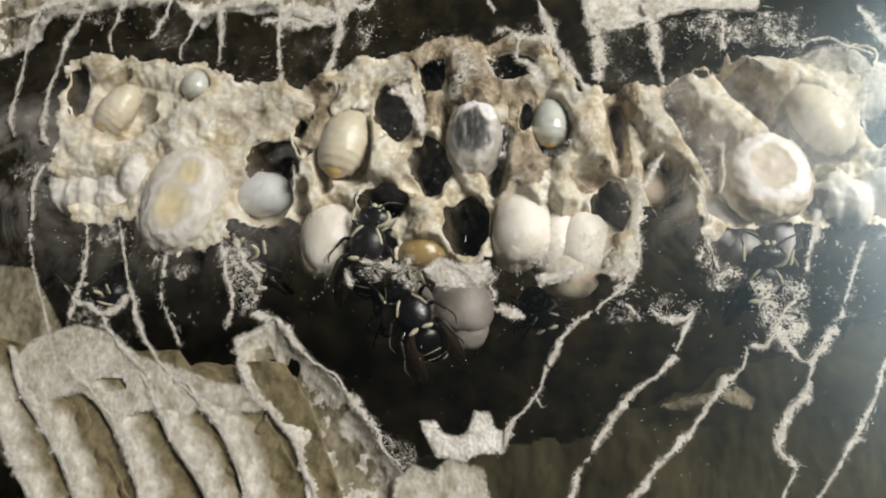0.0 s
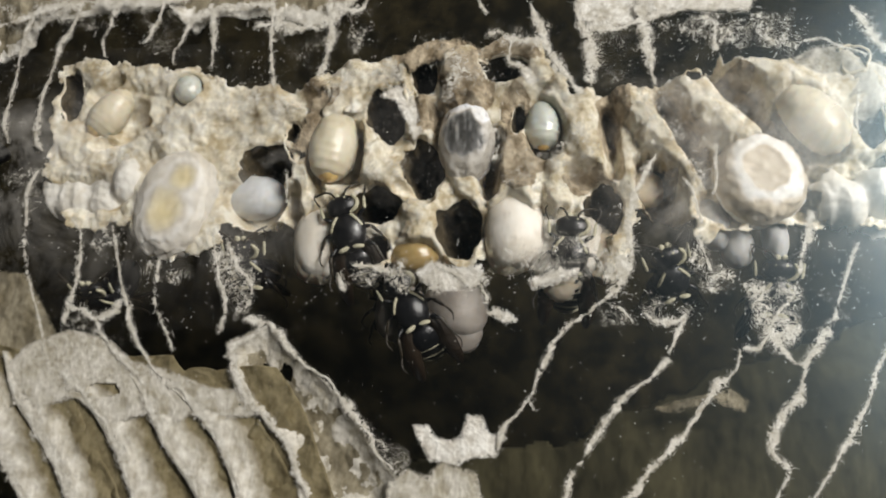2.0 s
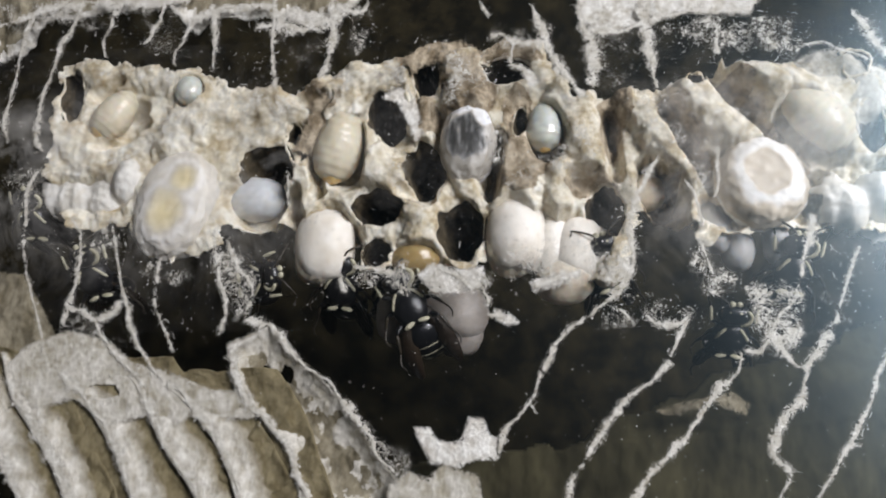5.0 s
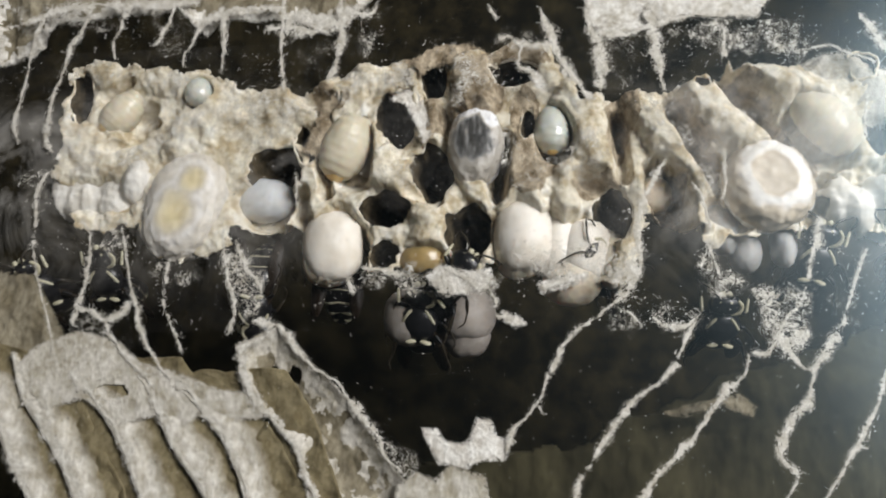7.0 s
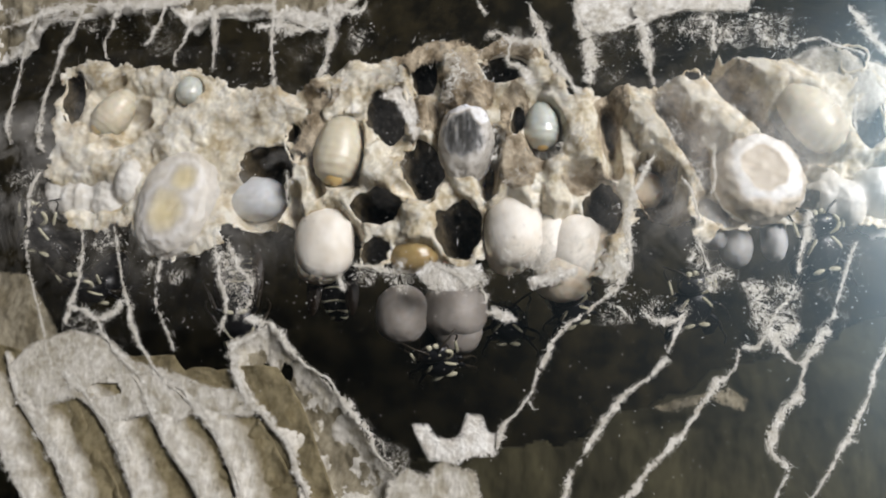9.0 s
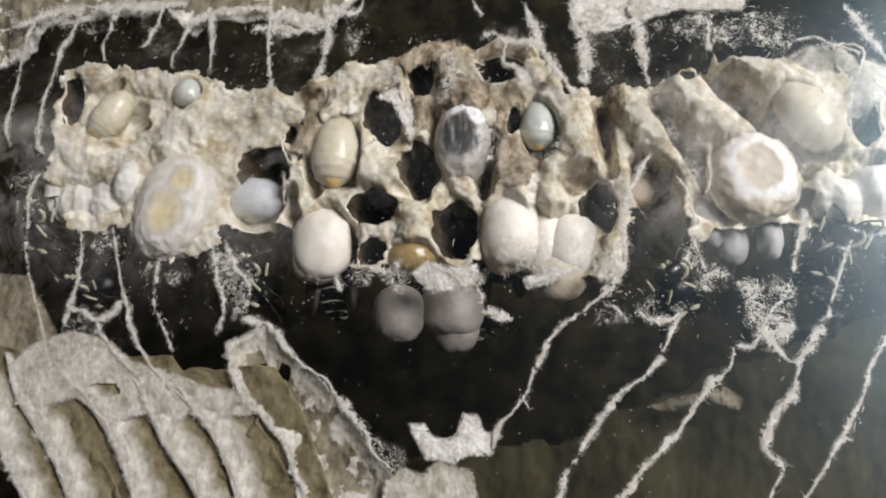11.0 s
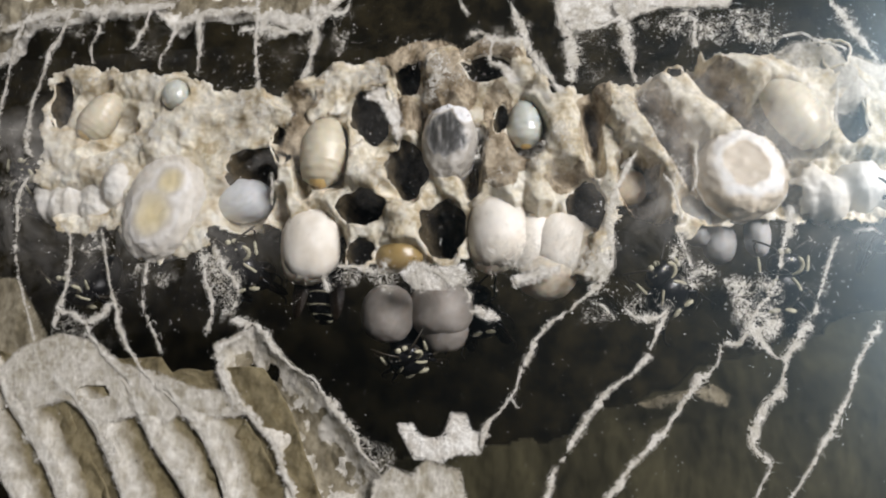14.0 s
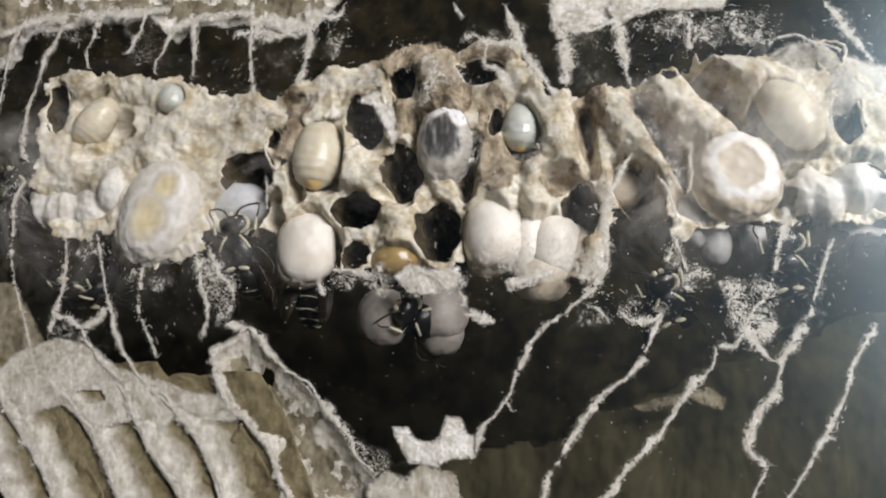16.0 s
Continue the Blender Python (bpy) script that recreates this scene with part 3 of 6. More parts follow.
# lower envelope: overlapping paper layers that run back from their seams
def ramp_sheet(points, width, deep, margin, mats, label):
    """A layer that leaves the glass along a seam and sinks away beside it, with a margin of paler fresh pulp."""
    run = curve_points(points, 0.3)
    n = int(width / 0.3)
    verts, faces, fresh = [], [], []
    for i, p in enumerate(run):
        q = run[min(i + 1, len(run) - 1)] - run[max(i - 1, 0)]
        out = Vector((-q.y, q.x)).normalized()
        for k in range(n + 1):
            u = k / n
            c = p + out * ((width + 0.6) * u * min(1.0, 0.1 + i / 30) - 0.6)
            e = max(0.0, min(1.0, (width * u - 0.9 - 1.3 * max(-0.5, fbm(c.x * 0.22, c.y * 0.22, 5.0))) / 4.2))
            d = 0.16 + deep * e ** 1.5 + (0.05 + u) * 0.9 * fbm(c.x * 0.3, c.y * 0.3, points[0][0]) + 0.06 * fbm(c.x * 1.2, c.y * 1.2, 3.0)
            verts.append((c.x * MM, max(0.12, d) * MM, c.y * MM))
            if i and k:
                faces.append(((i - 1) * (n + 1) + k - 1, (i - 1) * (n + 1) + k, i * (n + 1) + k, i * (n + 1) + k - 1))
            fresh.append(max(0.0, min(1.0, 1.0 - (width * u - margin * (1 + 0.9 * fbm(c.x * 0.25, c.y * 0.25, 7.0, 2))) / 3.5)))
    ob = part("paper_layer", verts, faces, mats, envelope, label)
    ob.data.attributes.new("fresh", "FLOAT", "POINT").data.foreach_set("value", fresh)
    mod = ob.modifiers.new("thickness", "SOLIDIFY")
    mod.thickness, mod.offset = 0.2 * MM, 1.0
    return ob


LEFT = [
    ([(-64.3, -11.5), (-59.3, -22.2), (-52.0, -33.8)], 8.5, 11.0),
    ([(-58.0, -13.1), (-55.6, -19.2), (-49.7, -26.7), (-45.7, -33.8)], 8.5, 11.0),
    ([(-49.9, -15.9), (-45.8, -19.3), (-40.7, -25.9), (-36.8, -33.6)], 9.5, 12.0),
    ([(-39.9, -16.0), (-38.3, -17.8), (-34.6, -24.4), (-30.2, -30.1), (-28.0, -33.5)], 8.5, 11.0),
    ([(-34.8, -17.3), (-31.9, -19.3), (-26.4, -25.8), (-23.2, -33.5)], 8.5, 11.0),
    ([(-26.7, -12.0), (-24.6, -18.7), (-19.7, -23.0), (-16.4, -28.6), (-14.4, -33.4)], 7.5, 9.0),
]
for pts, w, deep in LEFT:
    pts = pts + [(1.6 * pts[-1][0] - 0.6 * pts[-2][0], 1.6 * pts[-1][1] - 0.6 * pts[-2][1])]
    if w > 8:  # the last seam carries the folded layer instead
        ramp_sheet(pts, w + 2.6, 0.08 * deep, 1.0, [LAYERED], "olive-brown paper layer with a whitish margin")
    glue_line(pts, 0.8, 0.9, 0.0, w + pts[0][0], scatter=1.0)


TORN_EDGES = {}


def torn(m):
    """The same paper with a frayed rim."""
    if m not in TORN_EDGES:
        TORN_EDGES[m] = frayed(m.copy())
    return TORN_EDGES[m]


def patch(outline, base, rough, mats, label, holes=(), lean=(0.0, 0.0), step=0.35, name="paper_layer", parent=None, sink=0.0, rim=0.0):
    """A torn sheet of paper within an outline, about as deep behind the glass as base; sink deepens its middle."""
    xs, zs = [p[0] for p in outline], [p[1] for p in outline]
    mx, mz = sum(xs) / len(xs), sum(zs) / len(zs)

    def edge(x, z):
        near = 9.0
        for (ax, az), (bx, bz) in zip(outline, outline[1:] + outline[:1]):
            ex, ez = bx - ax, bz - az
            t = max(0.0, min(1.0, ((x - ax) * ex + (z - az) * ez) / (ex * ex + ez * ez)))
            near = min(near, math.hypot(x - ax - ex * t, z - az - ez * t))
        return near

    def depth_at(x, z):
        k, j = 0.7 * fbm(x * 0.7, z * 0.7, base), 0.7 * fbm(x * 0.7, z * 0.7, base + 5)
        if not inside(x + k, z + j, outline) and edge(x, z) > 0.7:
            return None
        for hx, hz, rx, rz in holes:
            if math.hypot((x - hx) / rx, (z - hz) / rz) + 0.3 * fbm(x, z, hx) < 1:
                return None
        d = base + rough * fbm(x * 0.22, z * 0.22, base) + 0.25 * rough * fbm(x * 1.1, z * 1.1, base + 2)
        if sink:
            d += sink * (1 - math.exp(-edge(x, z) / 2.2))
        return max(0.1, d + lean[0] * (x - mx) + lean[1] * (z - mz))

    ob = relief(name, min(xs) - 1, max(xs) + 1, min(zs) - 1, max(zs) + 1, step, depth_at, parent or envelope, [torn(m) for m in mats], label,
                (lambda x, z: 0 if edge(x, z) < rim * (1 + fbm(x * 0.4, z * 0.4, 3.0)) + 0.8 * fbm(x, z, 6.0) else 1) if rim else None)
    core = []
    for v in ob.data.vertices:
        x, z = v.co.x / MM, v.co.z / MM
        core.append(max(0.0, min(1.2, 0.56 + (0.9 if inside(x, z, outline) else -0.9) * edge(x, z))))
    return set_core(ob, core)


patch([(-27.0, -12.3), (-21.3, -9.8), (-16.4, -15.1), (-10.9, -19.8), (-7.0, -25.8), (-4.1, -29.2), (-3.2, -34.5), (-15.4, -34.7), (-17.7, -25.8), (-22.1, -21.6), (-25.3, -18.6)], 0.2, 0.5, [SHEET, LAYER],
      "folded paper layer with small holes", [(*(-19.2, -16.1), 0.9, 1.0), (*(-20.5, -18.1), 0.9, 0.8), (*(-22.1, -15.4), 0.4, 0.4)], sink=2.2, rim=3.2, step=0.2)
patch([(-57.8, -15.4), (-54.9, -12.4), (-49.3, -10.5), (-43.8, -11.7), (-40.2, -14.8), (-34.9, -16.0), (-28.4, -18.5), (-23.8, -18.7), (-22.5, -21.6), (-25.9, -21.9), (-29.8, -20.5), (-33.5, -23.0), (-37.6, -21.5), (-41.4, -22.6), (-47.4, -19.3), (-52.9, -20.8)],
      0.22, 0.12, [SHEET], "torn grey paper flap with a slit", [(*(-43.5, -18.4), 2.3, 0.8)], step=0.2)
patch([(-65.9, -1.0), (-59.3, -1.9), (-56.0, -6.8), (-52.9, -11.6), (-55.2, -16.2), (-61.7, -17.7)], 4.0, 0.8, [LAYER], "dull torn paper at the rim")
patch([(-71.2, 45.2), (-9.8, 40.4), (-14.2, 35.3), (-19.7, 34.8), (-24.0, 36.0), (-27.4, 35.8), (-32.7, 36.6), (-36.0, 34.1), (-39.8, 38.1), (-47.9, 38.2), (-53.3, 38.1), (-59.6, 36.7), (-62.7, 32.2), (-69.0, 30.7)],
      1.6, 1.2, [LACE, LAYER], "grey-white paper layer above the comb", rim=1.6)
patch([(19.3, 38.1), (44.9, 36.1), (42.4, 32.2), (32.8, 32.9), (28.3, 31.5), (22.9, 30.6), (20.3, 31.9)], 0.4, 0.3, [LACE], "grey-white paper layer above the comb")
patch([(45.3, 23.6), (47.7, 26.3), (51.5, 28.5), (55.7, 28.6), (59.6, 25.9), (64.9, 24.0), (64.0, 17.0), (53.3, 18.4), (47.9, 20.2)], 5.5, 0.9, [SHEET], "dull domed paper beyond the comb", sink=-2.5)
patch([(-4.8, -29.9), (-2.5, -28.4), (-0.2, -29.2), (1.6, -27.5), (5.7, -28.6), (6.6, -31.8), (6.2, -35.1), (-5.3, -35.2)], 0.25, 0.15, [SHEET], "pale paper patch at the nest's foot", step=0.2)
patch([(-1.9, -23.0), (-0.2, -23.0), (1.0, -24.6), (3.0, -24.8), (4.2, -24.2), (4.9, -21.8), (6.5, -21.8), (7.3, -23.9), (8.7, -24.2), (8.3, -26.4), (5.8, -26.4), (3.7, -27.4), (0.3, -27.0), (-0.7, -25.3)], 0.25, 0.2, [PULP], "torn white paper crown at the nest's foot", step=0.15)
patch([(-19.9, 15.6), (-17.4, 22.7), (-12.6, 25.5), (-10.5, 22.3), (-15.6, 19.6), (-17.0, 14.7)], 1.8, 0.8, [TUBE], "brownish cell wall", parent=comb, name="cell_wall")
patch([(-4.7, 28.3), (-1.8, 30.3), (3.4, 30.7), (6.2, 28.8), (4.6, 26.3), (1.5, 27.7), (-1.7, 27.6), (-3.5, 26.0)], 0.9, 0.7, [TUBE], "ragged brown paper rim above the cells", parent=comb, name="cell_wall", step=0.2)
patch([(-15.9, 25.2), (-11.8, 26.5), (-7.8, 26.7), (-5.3, 24.2), (-8.5, 23.5), (-10.8, 20.7), (-14.8, 20.5)], 1.4, 1.0, [COMB], "pale crumpled cell wall", parent=comb, name="cell_wall", step=0.25)
patch([(11.9, 25.0), (12.8, 25.5), (13.9, 23.7), (13.2, 23.1)], 0.5, 0.3, [PULP], "bright torn paper shred", parent=comb, name="cell_wall", step=0.15)
patch([(-7.5, 22.4), (-5.4, 24.0), (-3.8, 23.2), (-2.6, 20.0), (-1.9, 17.1), (-2.8, 16.1), (-4.0, 19.0), (-5.4, 21.8)], 0.9, 0.5, [PULP], "bright torn cell wall", parent=comb, name="cell_wall", step=0.25)

patch([(-1.8, -3.4), (-0.0, -2.0), (3.6, -2.9), (6.4, -2.5), (6.8, -4.2), (4.7, -5.5), (1.5, -5.6), (-0.5, -4.9)], 0.2, 0.2, [PULP], "torn white pulp under the yellow larva", step=0.15)
patch([(12.7, -4.5), (15.4, -3.6), (18.9, -3.1), (18.6, -4.0), (15.4, -5.0), (13.1, -5.5)], 0.4, 0.3, [PULP], "pale strip of torn paper", step=0.15)
patch([(35.0, -19.1), (37.2, -18.3), (39.1, -19.7), (38.6, -20.7), (36.5, -20.0)], 2.5, 0.6, [LAYER], "small olive-brown paper scrap", step=0.2)
patch([(28.6, -20.4), (31.3, -19.5), (34.8, -18.8), (34.0, -19.6), (30.9, -20.7)], 4.5, 0.6, [LAYER], "small olive-brown paper scrap", step=0.2)
patch([(8.1, -8.1), (9.6, -8.5), (10.9, -9.6), (9.6, -10.0), (8.4, -9.2)], 0.3, 0.2, [PULP], "pale paper chip on the glass", step=0.12)

patch([(-63.8, -21.0), (-54.1, -21.0), (-24.4, -29.0), (-13.6, -26.5), (-7.4, -37.3), (-60.2, -38.2)], 11.0, 2.5, [LAYER], "inner olive-brown paper layer", step=0.5)

# the right-hand layers lean away and lie further back
def far_depth(x, z):
    k = 2.0 * fbm(x * 0.15, z * 0.15, 6.0, 3)
    if not inside(x + k, z - k, FAR_EDGE):
        return None
    return 6.5 + 2.0 * fbm(x * 0.07, z * 0.05, 1.0) + 0.3 * fbm(x * 0.6, z * 0.3, 8.0) + 0.9 * max(0.0, z + 27 - 0.12 * x)


FAR_EDGE = [(-14.6, 16, -34.0), (-8.2, 16, -27.3), (8.0, 16, -25.3), (18.3, 16, -24.5), (25.4, 16, -20.6), (31.7, 16, -17.5), (40.4, 16, -13.7), (50.4, 16, -10.7), (58.1, 16, -7.6), (70.4, 16, -3.1), (66.1, 16, -37.1), (-6.3, 16, -38.4)]
FAR_EDGE = [(p[0], p[2]) for p in FAR_EDGE]
relief("paper_layer", -12, 90, -40, 18, 0.4, far_depth, envelope, [BROWN_SHADED], "brown inner paper layer, darkened in colour for low light")

# ---- seams on the glass ----
SMEARS = [  # where chewed pulp is spread thin: place, spread, amount
    ((42.9, 28.7), 5.0, 2.4, 800), ((36.4, 30.0), 2.5, 2.2, 600), ((25.9, 29.0), 3.0, 3.0, 200), ((-25.2, 28.0), 5.0, 2.0, 300), ((-49.2, 33.1), 5.0, 2.5, 260), ((-11.2, 31.5), 2.0, 2.5, 220), ((58.3, 26.8), 2.5, 3.5, 420), ((-46.5, 1.0), 3.5, 2.0, 350),
    ((-27.2, -2.7), 3.0, 4.0, 420), ((-57.1, 10.5), 2.0, 3.0, 200), ((-36.9, -3.3), 4.0, 2.0, 260), ((2.1, -3.5), 4.5, 1.4, 420), ((-7.7, -3.2), 3.0, 1.2, 200),
    ((23.7, -7.6), 3.0, 1.6, 260), ((30.6, -8.8), 3.0, 1.2, 260), ((35.0, -2.8), 1.6, 2.5, 220), ((42.6, -10.1), 2.2, 3.0, 320), ((48.7, -1.0), 3.0, 3.5, 220),
    ((-34.6, 18.1), 9.0, 4.5, 700), ((-46.9, 12.6), 6.0, 4.5, 420), ((-36.0, 5.5), 4.0, 3.5, 260), ((-12.5, 23.7), 4.0, 2.5, 300), ((5.0, 23.6), 5.0, 3.0, 320), ((32.6, 14.7), 6.0, 5.0, 420), ((47.5, 16.3), 8.0, 5.0, 520), ((16.9, 2.2), 6.0, 5.0, 300), ((53.4, 6.1), 4.0, 4.0, 260), ((-5.0, 10.9), 6.0, 4.0, 260), ((52.3, -4.7), 2.0, 3.0, 160), ((-14.5, -6.1), 2.5, 1.5, 90), ((-23.6, 28.8), 4.5, 2.5, 140), ((11.3, 26.6), 4.0, 2.0, 120), ((24.7, 0.4), 1.6, 4.5, 260),
]
LACES = [  # nets of thinly spread pulp
    ([(30.5, 30.4), (35.0, 31.8), (41.6, 31.7), (48.2, 31.7), (49.2, 27.5), (47.6, 24.3), (42.7, 25.9), (37.6, 26.2), (34.1, 28.5)], 0.42),
    ([(-13.0, 36.2), (-8.0, 35.3), (-9.6, 31.5), (-11.1, 28.5), (-12.8, 29.0)], 0.42),
    ([(-22.9, 31.5), (-16.2, 31.9), (-15.9, 24.9), (-20.9, 25.1)], 0.20),
    ([(-26.5, 34.4), (-21.5, 36.8), (-13.0, 36.6), (-12.9, 33.0), (-16.2, 31.9), (-21.3, 32.2), (-23.7, 30.2)], 0.62),
    ([(-30.8, 0.6), (-25.9, 0.4), (-23.3, -2.8), (-23.3, -9.0), (-26.8, -8.9), (-29.6, -4.2)], 0.42),
    ([(-50.0, 1.9), (-46.0, 3.9), (-42.8, 1.7), (-42.8, -2.3), (-47.1, -1.4)], 0.48),
    ([(-43.7, -1.5), (-35.5, -1.3), (-30.6, -1.8), (-32.0, -4.2), (-38.5, -4.0)], 0.34),
    ([(32.1, -0.5), (35.2, 0.1), (38.4, -4.3), (37.6, -6.1), (33.4, -6.4), (31.9, -4.2)], 0.40),
    ([(38.9, -5.8), (43.1, -4.4), (47.0, -5.2), (45.8, -11.5), (43.0, -13.6), (39.9, -11.4)], 0.42),
    ([(21.9, 0.6), (26.2, 1.9), (26.7, -2.6), (23.8, -5.4), (21.0, -5.4)], 0.50),
    ([(-10.8, -1.6), (-0.9, -1.4), (8.0, -2.8), (8.0, -6.6), (-2.4, -6.0), (-10.0, -4.7)], 0.42),
    ([(18.7, -8.2), (25.1, -7.6), (32.7, -7.1), (32.8, -11.3), (27.0, -11.2), (20.8, -10.8)], 0.30),
    ([(47.6, -6.0), (52.4, -4.7), (51.8, -10.2), (47.6, -12.9)], 0.28),
    ([(19.9, 32.0), (30.5, 32.1), (30.4, 28.8), (27.8, 21.5), (21.1, 21.8), (19.1, 29.5)], 0.22),
    ([(56.0, 31.1), (60.3, 26.7), (59.7, 21.2), (56.7, 24.5)], 0.42),
    ([(-66.5, 39.1), (-46.3, 39.5), (-47.5, 34.0), (-56.6, 34.6), (-65.8, 34.3)], 0.36),
    ([(-44.3, 37.5), (-36.2, 36.9), (-35.5, 28.7), (-42.6, 29.1)], 0.22),
    ([(-62.7, 12.5), (-56.6, 13.1), (-55.0, 7.9), (-60.1, 6.4)], 0.26),
    ([(7.4, 32.0), (16.0, 31.0), (15.9, 27.2), (7.4, 27.7)], 0.26),
    ([(-52.3, -6.9), (-40.7, -7.1), (-40.0, -13.3), (-50.0, -12.4)], 0.22),
    ([(-7.9, -22.3), (-2.0, -26.4), (-1.2, -30.5), (-6.2, -30.6)], 0.36),
    ([(-35.3, 25.1), (-24.1, 23.6), (-17.4, 22.8), (-21.2, 16.6), (-26.9, 15.2), (-33.7, 17.2), (-40.4, 15.8), (-41.8, 21.1)], 0.34),
    ([(-53.7, 29.4), (-44.3, 28.3), (-35.4, 26.9), (-37.7, 23.5), (-44.9, 25.7), (-50.0, 24.6)], 0.36),
    ([(26.3, 20.7), (32.3, 22.8), (38.0, 20.9), (43.3, 15.0), (40.3, 13.6), (35.0, 18.6), (33.2, 12.4), (28.3, 15.8)], 0.34),
    ([(8.1, 16.8), (13.4, 14.1), (18.7, 15.5), (22.2, 11.3), (17.7, 6.8), (9.6, 7.9), (7.3, 12.0)], 0.34),
    ([(-13.5, 26.4), (-5.4, 27.7), (-2.9, 23.2), (-9.3, 24.0), (-12.4, 19.5), (-15.7, 20.5)], 0.38),
    ([(1.0, 29.9), (7.4, 27.7), (8.1, 20.9), (1.9, 20.0), (0.7, 26.4)], 0.42),
    ([(41.2, 25.1), (49.7, 24.2), (54.8, 19.9), (58.8, 18.9), (55.1, 22.3), (48.0, 21.9), (43.2, 23.4)], 0.34),
    ([(-56.2, 16.5), (-49.2, 17.1), (-41.4, 16.7), (-41.8, 12.5), (-49.6, 12.8), (-54.7, 12.1)], 0.34),
    ([(9.5, 2.5), (15.4, 2.3), (24.0, 0.5), (23.1, -3.9), (15.2, -5.2), (9.5, -2.9)], 0.34),
    ([(-9.0, 13.5), (-2.7, 13.2), (-4.2, 7.6), (-8.9, 10.2)], 0.30),
    ([(15.1, 24.7), (18.8, 21.1), (23.0, 11.3), (20.0, 10.6), (17.3, 19.6)], 0.40),
    ([(32.4, 12.4), (35.9, 9.9), (36.3, 6.1), (33.5, 7.0)], 0.34),
]
